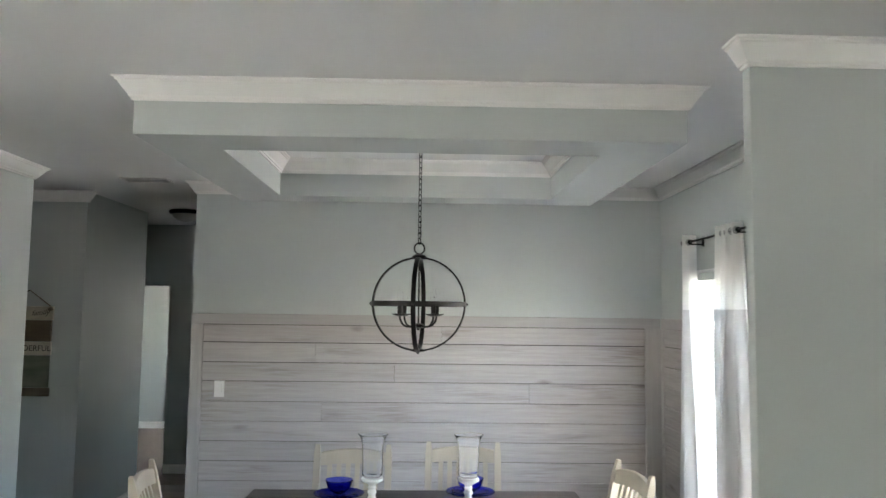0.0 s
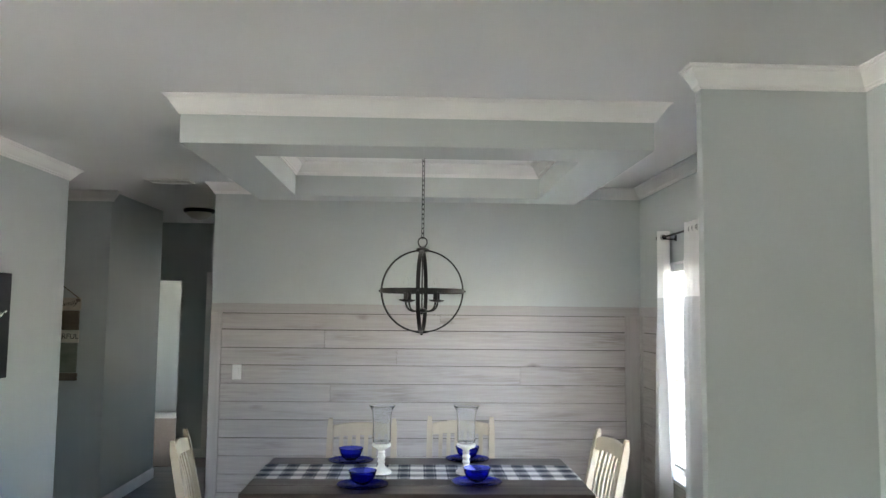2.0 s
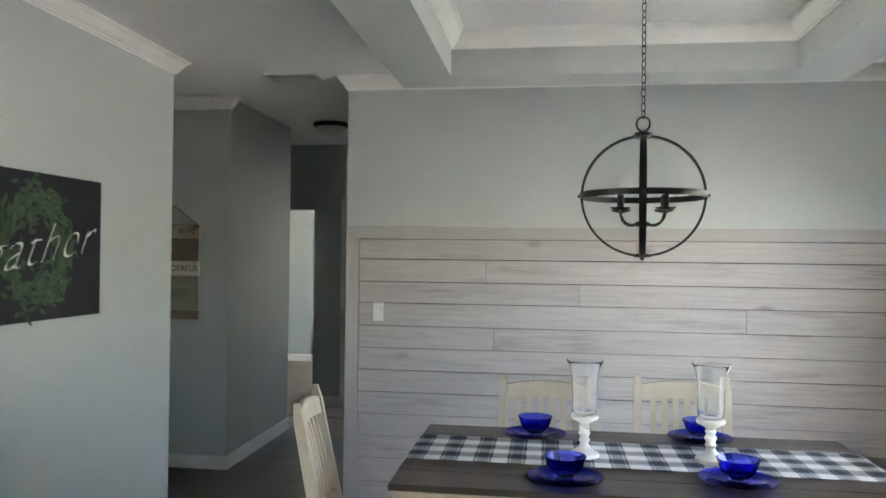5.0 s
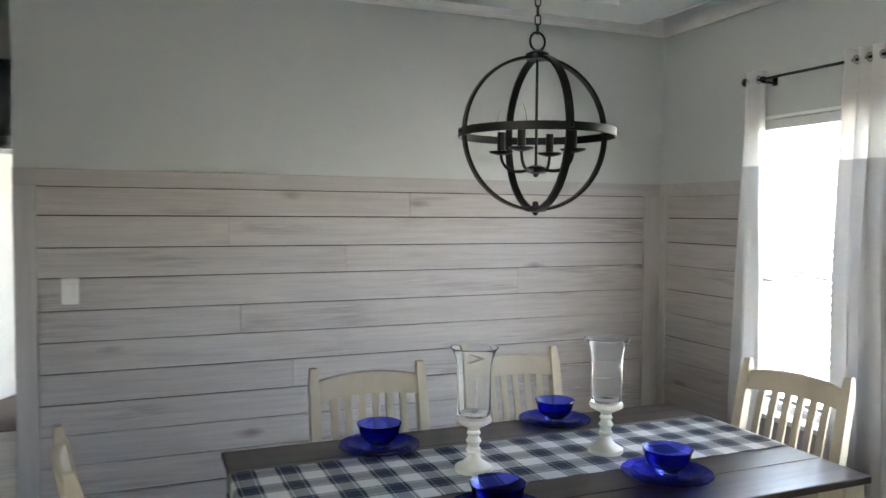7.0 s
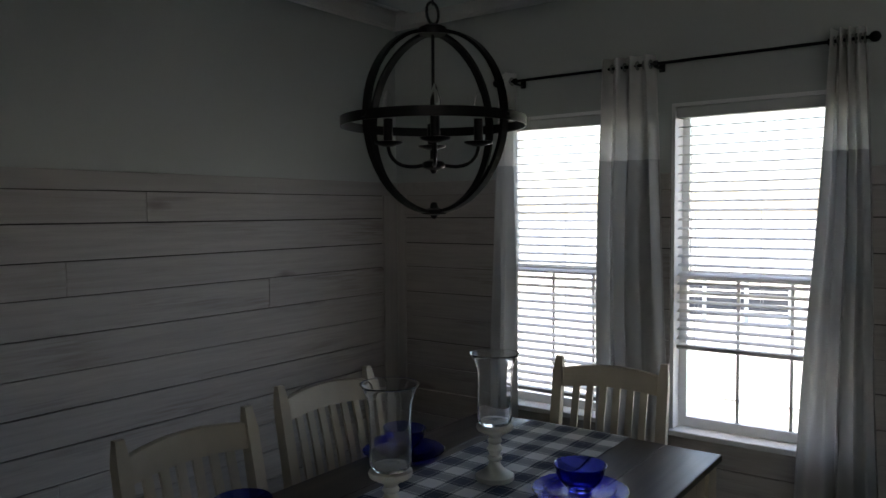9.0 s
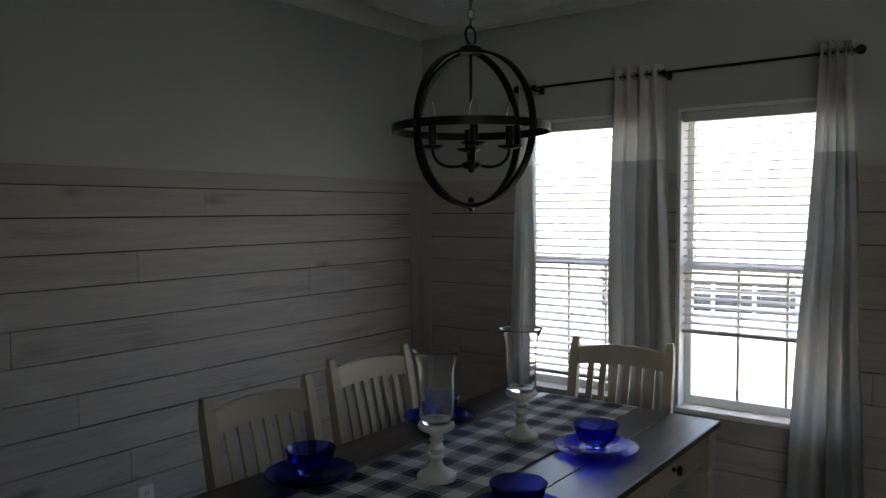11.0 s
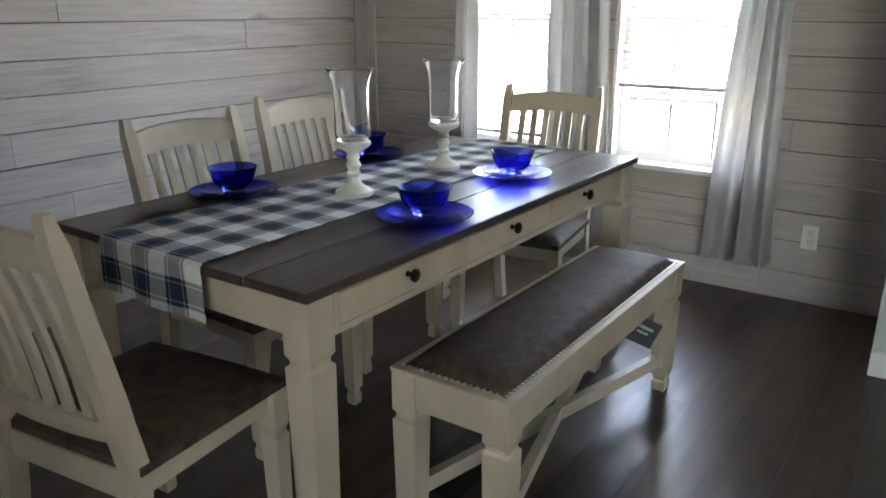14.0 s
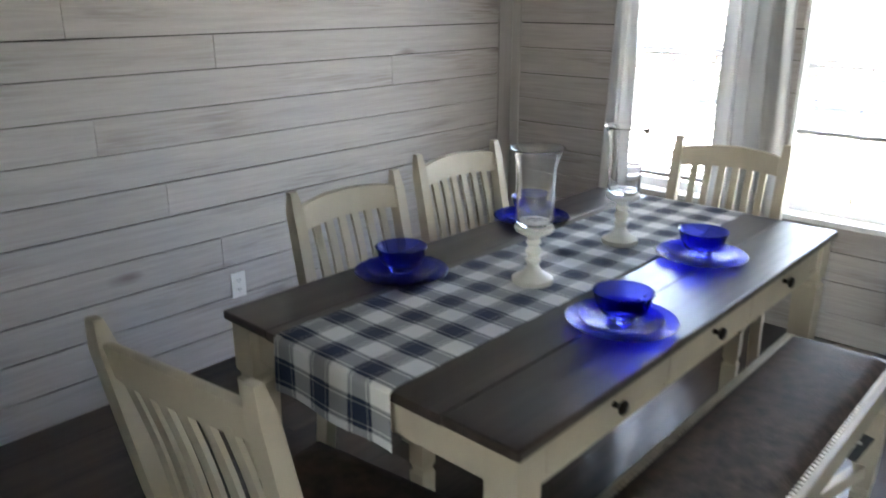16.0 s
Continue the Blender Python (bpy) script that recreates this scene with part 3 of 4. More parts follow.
# ---- dining table ----
TX0, TX1, TY0, TY1, TZ = -0.19, 1.615, 5.532, 6.483, 0.77
table = thing("dining_table", "farmhouse dining table with dark plank top and cream painted base", "table")
tt = 0.024
top = part("tabletop", boxes((TX0 + 0.012, TX1 - 0.012, TY0 + 0.012, TY1 - 0.012, TZ - tt + 0.001, TZ - 0.009)), TOPW, table)
nb = 5
pw = (TY1 - TY0) / nb
for i in range(nb):
    bm = box(bmesh.new(), TX0, TX1, TY0 + i * pw + 0.0003, TY0 + (i + 1) * pw - 0.0003, TZ - tt, TZ, 0.0007 if 0 < i < nb - 1 else 0.005, 3)
    part("plank", bm, TOPW, top)


def square_leg(bm, cx, cy, h, top_h, w):
    """Square post: block, cut neck, tapered shaft, collar and small foot."""
    taper(bm, cx, cy, [(0.0, w * 0.30), (0.012, w * 0.36), (0.040, w * 0.37), (0.046, w * 0.30), (0.060, w * 0.30), (0.068, w * 0.43), (0.082, w * 0.44),
                       (h - top_h - 0.035, w * 0.50), (h - top_h - 0.030, w * 0.50), (h - top_h - 0.022, w * 0.40), (h - top_h - 0.012, w * 0.40), (h - top_h, w * 0.5), (h, w * 0.5)])
    return bm


lw = 0.078
ins = 0.015
lx = (TX0 + ins + lw / 2, TX1 - ins - lw / 2)
ly = (TY0 + ins + lw / 2, TY1 - ins - lw / 2)
for cx in lx:
    for cy in ly:
        leg = part("leg", square_leg(bmesh.new(), cx, cy, TZ - tt, 0.14, lw), CREAM, table)
az0 = TZ - tt - 0.108
part("end_apron", boxes((lx[0] - 0.012, lx[0] + 0.012, ly[0] + lw / 2, ly[1] - lw / 2, az0, TZ - tt), bevel=0.002), CREAM, table)
part("end_apron", boxes((lx[1] - 0.012, lx[1] + 0.012, ly[0] + lw / 2, ly[1] - lw / 2, az0, TZ - tt), bevel=0.002), CREAM, table)
part("back_apron", boxes((lx[0] + lw / 2, lx[1] - lw / 2, ly[1] - 0.012, ly[1] + 0.012, az0, TZ - tt), bevel=0.002), CREAM, table)
ax0, ax1 = lx[0] + lw / 2, lx[1] - lw / 2
fy = ly[0] - 0.030
part("front_rail", boxes((ax0, ax1, fy, fy + 0.024, az0, az0 + 0.016), (ax0, ax1, fy, fy + 0.024, TZ - tt - 0.010, TZ - tt), (ax0, ax1, fy + 0.004, fy + 0.03, az0 + 0.016, TZ - tt - 0.010)), CREAM, table)
for i in range(3):
    kx = (0.170, 0.671, 1.170)[i]
    a, b = max(ax0 + 0.022, kx - 0.244), min(ax1 - 0.022, kx + 0.244)
    dr = part("drawer", box(bmesh.new(), a, b, fy - 0.004, fy + 0.014, az0 + 0.020, TZ - tt - 0.014, 0.003, 2), CREAM, table)
    bm = bmesh.new()
    prof = [(0.0001, 0.0), (0.008, 0.0), (0.006, 0.008), (0.007, 0.014), (0.0165, 0.020), (0.017, 0.026), (0.012, 0.031), (0.0001, 0.032)]
    lathe(bm, prof, 20)
    bmesh.ops.transform(bm, matrix=Matrix.Translation((kx, fy - 0.004, az0 + 0.069)) @ pose(0, 0, 0, 90, 0, 0), verts=bm.verts[:])
    part("knob", bm, KNOBM, dr, "dark bronze round knob", True)
    for j, xx in enumerate((a - 0.0085, b + 0.0085)):
        part("stile", boxes((xx - 0.0065, xx + 0.0065, fy - 0.003, fy + 0.016, az0 + 0.016, TZ - tt - 0.010)), CREAM, table)


# ---- chairs ----
def chair(name="dining_chair"):
    """Slat-back chair; its back to -y, its seat's middle over the origin."""
    c = thing(name, "antique cream slat-back dining chair with brown leather seat", "chair", group="chairs round the table")
    W = 0.44

    def back_y(z):
        if z < 0.45:
            return -0.205 - 0.055 * ((0.45 - z) / 0.45) ** 1.6
        return -0.205 - 0.110 * ((z - 0.45) / 0.54) ** 0.95

    for s in (-1, 1):
        bm = bmesh.new()
        rings = []
        for i in range(19):
            z = 0.99 * i / 18
            yb = back_y(z)
            d = 0.024 if z < 0.6 else 0.024 - 0.006 * (z - 0.6) / 0.39
            wx = 0.019
            if i == 18:
                d, wx = d * 0.55, 0.013
            xx = s * (W / 2 - 0.019 + (0.004 if z > 0.6 else 0))
            rings.append([bm.verts.new((xx + a * wx, yb + b * d, z + (0.006 if i == 18 else 0))) for a, b in ((-1, -1), (1, -1), (1, 1), (-1, 1))])
        for a, b in zip(rings, rings[1:]):
            for i in range(4):
                bm.faces.new((a[i], a[(i + 1) % 4], b[(i + 1) % 4], b[i]))
        bm.faces.new(rings[0][::-1])
        bm.faces.new(rings[-1])
        part("back_post", bm, CREAM, c, smooth=True)
        part("leg", square_leg(bmesh.new(), s * (W / 2 - 0.012), 0.205, 0.43, 0.10, 0.05), CREAM, c)
        part("side_rail", boxes((s * (W / 2 - 0.018) - 0.011, s * (W / 2 - 0.018) + 0.011, -0.19, 0.182, 0.375, 0.43), bevel=0.002), CREAM, c)
    part("front_rail", boxes((-W / 2 + 0.014, W / 2 - 0.014, 0.194, 0.216, 0.375, 0.43), bevel=0.002), CREAM, c)
    part("rear_rail", boxes((-W / 2 + 0.036, W / 2 - 0.036, -0.215, -0.193, 0.36, 0.43), bevel=0.002), CREAM, c)

    def rail(z0, z1, arch, th, bow, name_):
        bm = bmesh.new()
        n = 14
        rings = []
        for i in range(n + 1):
            u = -1 + 2 * i / n
            x = u * (W / 2 - 0.036)
            top_z = z1 + arch * (1 - u * u)
            lo_z = z0 + arch * 0.55 * (1 - u * u)
            y0 = back_y(z0) - bow * (1 - u * u)
            y1 = back_y(z1) - bow * (1 - u * u)
            rings.append([bm.verts.new(p) for p in ((x, y0 - th, lo_z), (x, y0 + th, lo_z), (x, y1 + th, top_z - 0.004), (x, y1 + th * 0.4, top_z), (x, y1 - th * 0.4, top_z), (x, y1 - th, top_z - 0.004))])
        for a, b in zip(rings, rings[1:]):
            for j in range(6):
                bm.faces.new((a[j], a[(j + 1) % 6], b[(j + 1) % 6], b[j]))
        bm.faces.new(rings[0])
        bm.faces.new(rings[-1][::-1])
        part(name_, bm, CREAM, c, smooth=True)

    rail(0.880, 0.953, 0.018, 0.011, 0.020, "crest_rail")
    rail(0.505, 0.56, 0.0, 0.011, 0.014, "lower_rail")
    for k in range(6):
        u = -0.72 + 1.44 * k / 5
        x = u * (W / 2 - 0.036)
        bm = bmesh.new()
        rings = []
        for i in range(9):
            z = 0.548 + (0.898 - 0.548) * i / 8
            y = back_y(z) - 0.014 * (1 - u * u) - 0.006 * (z - 0.548) / 0.32 + 0.010 * math.sin(math.pi * i / 8)
            rings.append([bm.verts.new((x + a * 0.0135, y + b * 0.0055, z)) for a, b in ((-1, -1), (1, -1), (1, 1), (-1, 1))])
        for a, b in zip(rings, rings[1:]):
            for i in range(4):
                bm.faces.new((a[i], a[(i + 1) % 4], b[(i + 1) % 4], b[i]))
        bm.faces.new(rings[0][::-1])
        bm.faces.new(rings[-1])
        part("slat", bm, CREAM, c, smooth=True)
    # padded seat
    bm = bmesh.new()
    n = 14
    gt_, gb = [], []
    for i in range(n + 1):
        rt, rb = [], []
        for j in range(n + 1):
            u, v = -1 + 2 * i / n, -1 + 2 * j / n
            half = W / 2 + 0.004 + 0.010 * (v + 1) / 2
            x, y = u * half, 0.012 + v * 0.222
            e = max(abs(u), abs(v))
            puff = 0.032 * (1 - abs(u) ** 5) ** 0.5 * (1 - abs(v) ** 5) ** 0.5
            rt.append(bm.verts.new((x, y, 0.450 + puff)))
            rb.append(bm.verts.new((x, y, 0.431)))
        gt_.append(rt)
        gb.append(rb)
    for i in range(n):
        for j in range(n):
            bm.faces.new((gt_[i][j], gt_[i + 1][j], gt_[i + 1][j + 1], gt_[i][j + 1]))
            bm.faces.new((gb[i][j], gb[i][j + 1], gb[i + 1][j + 1], gb[i + 1][j]))
    for line_t, line_b in ((gt_[0], gb[0]), (gt_[-1], gb[-1]), ([r[0] for r in gt_], [r[0] for r in gb]), ([r[-1] for r in gt_], [r[-1] for r in gb])):
        for i in range(n):
            bm.faces.new((line_t[i], line_t[i + 1], line_b[i + 1], line_b[i]))
    part("seat", bm, LEATHER, c, "worn brown leather seat pad", True)
    return c


def seat_at(bx, by, turn):
    """Pose of a chair whose back's top stands at bx, by."""
    d = Vector((-math.sin(radians(turn)), math.cos(radians(turn))))
    return pose(bx + 0.315 * d.x, by + 0.315 * d.y, 0, 0, 0, turn)


first_chair = chair()
first_chair.matrix_basis = seat_at(0.351, 6.618, 180)
for bx, by, turn, lab in ((0.995, 6.728, 177, ""), (1.826, 6.017, 98, "antique cream slat-back chair at the window end of the table"), (-0.613, 5.932, -82.5, "antique cream slat-back chair at the open end of the table")):
    c = copy_thing(first_chair, seat_at(bx, by, turn))
    if lab:
        tagged(c, lab)


# ---- bench ----
KX0, KX1, KY0, KY1, KZ = 0.103, 1.310, 5.222, 5.560, 0.485
bench = thing("dining_bench", "antique cream bench with studded brown leather seat and crossed stretchers", "bench")
kw = 0.068
bx_, by_ = (KX0 + kw / 2 + 0.003, KX1 - kw / 2 - 0.003), (KY0 + kw / 2 + 0.003, KY1 - kw / 2 - 0.003)
for cx in bx_:
    for cy in by_:
        part("leg", square_leg(bmesh.new(), cx, cy, KZ - 0.012, 0.105, kw), CREAM, bench)
for y in by_:
    part("long_rail", boxes((bx_[0] + kw / 2, bx_[1] - kw / 2, y - 0.026, y + 0.026, KZ - 0.105, KZ - 0.012), bevel=0.002), CREAM, bench)
for x in bx_:
    part("end_rail", boxes((x - 0.026, x + 0.026, by_[0] + kw / 2, by_[1] - kw / 2, KZ - 0.105, KZ - 0.012), bevel=0.002), CREAM, bench)
part("seat_frame", boxes((KX0, KX1, KY0, KY0 + 0.045, KZ - 0.012, KZ), (KX0, KX1, KY1 - 0.045, KY1, KZ - 0.012, KZ), (KX0, KX0 + 0.045, KY0 + 0.045, KY1 - 0.045, KZ - 0.012, KZ), (KX1 - 0.045, KX1, KY0 + 0.045, KY1 - 0.045, KZ - 0.012, KZ), bevel=0.002), CREAM, bench)
bm = bmesh.new()
n, mm = 40, 14
cx0, cx1, cy0, cy1 = KX0 + 0.026, KX1 - 0.026, KY0 + 0.026, KY1 - 0.026
gt_ = []
for i in range(n + 1):
    row = []
    for j in range(mm + 1):
        u, v = -1 + 2 * i / n, -1 + 2 * j / mm
        puff = 0.030 * (1 - abs(u) ** 14) ** 0.5 * (1 - abs(v) ** 5) ** 0.5
        row.append(bm.verts.new(((cx0 + cx1) / 2 + u * (cx1 - cx0) / 2, (cy0 + cy1) / 2 + v * (cy1 - cy0) / 2, KZ + 0.001 + puff)))
    gt_.append(row)
for i in range(n):
    for j in range(mm):
        bm.faces.new((gt_[i][j], gt_[i + 1][j], gt_[i + 1][j + 1], gt_[i][j + 1]))
part("cushion", bm, LEATHER, bench, "worn brown leather cushion", True)
bm = bmesh.new()
bmesh.ops.create_uvsphere(bm, u_segments=8, v_segments=4, radius=0.0062, matrix=Matrix.Diagonal((1, 1, 0.6, 1)))
nail = part("nailhead", bm, BRASS, bench, smooth=True)
spots = [(cx0 + (cx1 - cx0) * i / 64, y) for i in range(65) for y in (cy0 - 0.003, cy1 + 0.003)] + [(x, cy0 + 0.002 + (cy1 - cy0 - 0.004) * i / 16) for i in range(1, 16) for x in (cx0 - 0.003, cx1 + 0.003)]
for k, (x, y) in enumerate(spots):
    o = nail if k == 0 else new("nailhead", nail.data)
    o.parent = bench
    o.location = (x, y, KZ + 0.002)
for flip in (0, 1):
    a = Vector((bx_[0], by_[flip], 0.125 + 0.0015 * flip))
    b = Vector((bx_[1], by_[1 - flip], 0.125 + 0.0015 * flip))
    part("stretcher", sweep(bmesh.new(), [a, b], [(-0.014, -0.022), (0.014, -0.022), (0.014, 0.022), (-0.014, 0.022)]), CREAM, bench)

tag_ = thing("hang_tag", "dark printed card tag hanging from the underside of the bench", "tag", pose(1.11, 5.29, 0.362, 0, 0, 0))
part("card", box(bmesh.new(), -0.050, 0.090, -0.001, 0.001, -0.120, -0.025, 0.0), mat("dark_printed_card", (0.03, 0.03, 0.035), 0.35, var=0.2, scale=40), tag_, m=pose(0, 0, 0, 0, 24, -62))
part("print_panel", boxes((-0.030, 0.012, -0.0022, -0.0011, -0.085, -0.045), (0.020, 0.070, -0.0022, -0.0011, -0.062, -0.052), (0.020, 0.060, -0.0022, -0.0011, -0.080, -0.072)), mat("pale_print", (0.45, 0.44, 0.42), 0.4, var=0.3, scale=60), tag_, m=pose(0, 0, 0, 0, 24, -62))
part("string", sweep(bmesh.new(), [(0, 0, -0.03), (0.0, -0.004, 0.0), (0.0, -0.006, 0.022)], circle(0.0012, 6)), SLOT, tag_)


# ---- table runner ----
def plaid():
    m = bpy.data.materials.new("navy_white_plaid_cotton")
    m.use_nodes = True
    nt = m.node_tree
    L = nt.links.new
    b = nt.nodes["Principled BSDF"]
    b.inputs["Roughness"].default_value = 0.85
    uv = nt.nodes.new("ShaderNodeUVMap")
    sp = nt.nodes.new("ShaderNodeSeparateXYZ")
    L(uv.outputs["UV"], sp.inputs[0])

    def math_(op, a, bb=None):
        nd = nt.nodes.new("ShaderNodeMath")
        nd.operation = op
        for i, v in enumerate((a, bb)):
            if v is None:
                continue
            if isinstance(v, (int, float)):
                nd.inputs[i].default_value = v
            else:
                L(v, nd.inputs[i])
        return nd.outputs[0]

    def band(sock, period, centre, half):
        f = math_('FRACT', math_('DIVIDE', sock, period))
        d = math_('ABSOLUTE', math_('SUBTRACT', f, centre))
        return math_('LESS_THAN', d, half)

    stripes = []
    for s, shift in ((sp.outputs["X"], 0.01), (sp.outputs["Y"], 0.1015)):
        P = 0.131
        s = math_('ADD', s, shift)
        w = math_('MULTIPLY', band(s, P, 0.5, 0.24), 0.62)
        for c, half, amount in ((0.245, 0.020, 0.40), (0.755, 0.020, 0.40), (0.32, 0.013, -0.45), (0.68, 0.013, -0.45)):
            w = math_('ADD', w, math_('MULTIPLY', band(s, P, c, half), amount))
        stripes.append(w)
    tot = math_('ADD', stripes[0], stripes[1])
    nz = nt.nodes.new("ShaderNodeTexNoise")
    nz.inputs["Scale"].default_value = 900
    L(uv.outputs["UV"], nz.inputs["Vector"])
    tot2 = math_('ADD', tot, math_('MULTIPLY', math_('SUBTRACT', nz.outputs["Fac"], 0.5), 0.25))
    mx = nt.nodes.new("ShaderNodeMix")
    mx.data_type = 'RGBA'
    mx.inputs["A"].default_value, mx.inputs["B"].default_value = (0.78, 0.78, 0.77, 1), (0.010, 0.020, 0.052, 1)
    L(tot2, mx.inputs["Factor"])
    L(mx.outputs["Result"], b.inputs["Base Color"])
    bp = nt.nodes.new("ShaderNodeBump")
    bp.inputs["Strength"].default_value, bp.inputs["Distance"].default_value = 0.5, 0.001
    L(nz.outputs["Fac"], bp.inputs["Height"])
    L(bp.outputs["Normal"], b.inputs["Normal"])
    return m


PLAID = plaid()


def runner():
    bm = bmesh.new()
    uvl = bm.loops.layers.uv.new("UVMap")
    hang, y0, y1 = 0.142, 5.856, 6.250
    flat = TX1 - TX0
    total = hang * 2 + flat
    nu, nv = 140, 20
    th = 0.0016
    grids = []
    for lift in (0.0, th):
        g = []
        for i in range(nu + 1):
            s = total * i / nu
            row = []
            for j in range(nv + 1):
                v = j / nv
                y = y0 + (y1 - y0) * v
                rip = 0.0012 * math.sin(7 * s + 4 * v) * math.sin(11 * v + 2 * s)
                far = s > total / 2
                q = total - s if far else s
                if q < hang - 0.012:
                    h = hang - q
                    wave = 0.006 * math.sin(9 * v + 0.6) * (h / hang)
                    ex, ez, ey = -0.006 - lift + wave - 0.004 * h / hang, -h + 0.004, 0.006 * (h / hang) * (v - 0.5)
                elif q < hang + 0.012:
                    a = (q - hang + 0.012) / 0.024 * math.pi / 2
                    r = 0.010 + lift
                    ex, ez, ey = 0.004 - r * math.cos(a), -0.008 + r * math.sin(a) + 0.0005, 0.0
                else:
                    ex, ez, ey = q - hang - 0.008, 0.003 + lift + max(rip, -0.001), 0.004 * math.sin(2.5 * s)
                p = (TX1 - ex if far else TX0 + ex, y + ey, TZ + ez)
                row.append(bm.verts.new(p))
            g.append(row)
        grids.append(g)
    lo, hi = grids

    def quad(vs, ij):
        f = bm.faces.new(vs)
        for lp, (i, j) in zip(f.loops, ij):
            lp[uvl].uv = (total * i / nu, (y1 - y0) * j / nv)
    for i in range(nu):
        for j in range(nv):
            ij = [(i, j), (i + 1, j), (i + 1, j + 1), (i, j + 1)]
            quad([hi[a][b] for a, b in ij], ij)
            quad([lo[a][b] for a, b in ij][::-1], ij[::-1])
    for i in range(nu):
        for j in (0, nv):
            quad([lo[i][j], lo[i + 1][j], hi[i + 1][j], hi[i][j]], [(i, j), (i + 1, j), (i + 1, j), (i, j)])
    for j in range(nv):
        for i in (0, nu):
            quad([lo[i][j], lo[i][j + 1], hi[i][j + 1], hi[i][j]], [(i, j), (i, j + 1), (i, j + 1), (i, j)])
    ob = part("table_runner", bm, PLAID, None, smooth=True)
    tagged(ob, "navy and white plaid cotton runner lying along the table", "table runner")


runner()


# ---- blue glass place settings ----
PLATE = [(0.0001, 0.0), (0.075, 0.0), (0.080, 0.002), (0.128, 0.013), (0.135, 0.0155), (0.136, 0.017), (0.134, 0.0185), (0.126, 0.0165), (0.080, 0.0058), (0.070, 0.004), (0.0001, 0.004)]
SIDE = [(r * 0.755, z * 0.9) for r, z in PLATE]
BOWL = [(0.0001, 0.002), (0.028, 0.0), (0.033, 0.001), (0.033, 0.007), (0.038, 0.011), (0.055, 0.026), (0.066, 0.046), (0.0725, 0.068), (0.075, 0.074), (0.0735, 0.0755), (0.0705, 0.072), (0.063, 0.047), (0.052, 0.029), (0.034, 0.014), (0.0001, 0.011)]


def glassware(name, prof, label, cat, flute=0.0009):
    bm = bmesh.new()
    lathe(bm, prof, 96)
    rim = max(r for r, z in prof)
    for v in bm.verts:
        k = math.hypot(v.co.x, v.co.y) / rim
        turn = math.atan2(v.co.y, v.co.x)
        v.co.z += flute * math.sin(24 * turn) * k ** 3
        v.co.x, v.co.y = v.co.x * (1 + flute * 4 * math.cos(24 * turn) * k ** 4), v.co.y * (1 + flute * 4 * math.cos(24 * turn) * k ** 4)
    ob = part(name, bm, PLATEG if cat == "plate" else COBALT, None, smooth=True)
    return tagged(ob, label, cat, "blue glass place settings")


settings = [(0.304, 6.330), (0.420, 5.684), (1.026, 5.757), (1.018, 6.392)]
plate0 = glassware("dinner_plate", PLATE, "cobalt blue glass dinner plate on the table", "plate")
side0 = glassware("side_plate", SIDE, "cobalt blue glass side plate stacked on a dinner plate", "plate")
bowl0 = glassware("bowl", BOWL, "cobalt blue glass footed bowl on stacked plates", "bowl", 0.0007)
for k, (x, y) in enumerate(settings):
    zt = TZ + 0.0005
    for ob, z in ((plate0, zt), (side0, zt + 0.0062), (bowl0, zt + 0.0125)):
        if k == 0:
            ob.matrix_basis = pose(x, y, z)
        else:
            copy_thing(ob, pose(x, y, z, 0, 0, 40 * k))


# ---- candle holders ----
def candle_holder(x, y):
    h = thing("hurricane_candle_holder", "white turned wood candle holder with a flared clear glass chimney", "candle holder", pose(x, y, TZ + 0.0045), "candle holders on the runner")
    prof = [(0.0001, 0), (0.056, 0), (0.058, 0.005), (0.057, 0.014), (0.046, 0.020), (0.036, 0.026), (0.024, 0.036), (0.018, 0.048), (0.0165, 0.056), (0.022, 0.062), (0.022, 0.068), (0.016, 0.074),
            (0.019, 0.084), (0.024, 0.092), (0.019, 0.101), (0.015, 0.108), (0.021, 0.114), (0.021, 0.119), (0.016, 0.125), (0.022, 0.134), (0.040, 0.143), (0.052, 0.150), (0.055, 0.158), (0.053, 0.164), (0.046, 0.166), (0.0001, 0.166)]
    part("turned_stand", lathe(bmesh.new(), prof, 36), WHITEW, h, smooth=True)
    g = [(0.0001, 0.167), (0.042, 0.167), (0.048, 0.173), (0.0515, 0.185), (0.0515, 0.30), (0.053, 0.325), (0.059, 0.350), (0.069, 0.372), (0.0735, 0.377), (0.0735, 0.379), (0.068, 0.3765), (0.0565, 0.352), (0.0505, 0.326), (0.0488, 0.30), (0.0488, 0.187), (0.044, 0.177), (0.0001, 0.173)]
    part("glass_chimney", lathe(bmesh.new(), g, 40), CLEAR, h, "clear glass chimney with a flared rim", True)


candle_holder(0.503, 6.012)
candle_holder(0.985, 6.015)


# ---- chandelier ----
CHX, CHY, CHC, CHR = 0.722, 6.037, 1.808, 0.242
lamp = thing("orb_chandelier", "black metal orb chandelier with four candle lights, hanging on a chain", "chandelier", pose(CHX, CHY, 0))
AZ = -6.0


def band_ring(r, w, t, m, seg=72):
    bm = bmesh.new()
    rings = []
    for i in range(seg):
        a = 2 * math.pi * i / seg
        ca, sa = math.cos(a), math.sin(a)
        rings.append([bm.verts.new(m @ Vector((rr * ca, rr * sa, hh))) for rr, hh in ((r - t, -w), (r, -w), (r, w), (r - t, w))])
    for i in range(seg):
        a, b = rings[i], rings[(i + 1) % seg]
        for j in range(4):
            bm.faces.new((a[j], a[(j + 1) % 4], b[(j + 1) % 4], b[j]))
    return bm


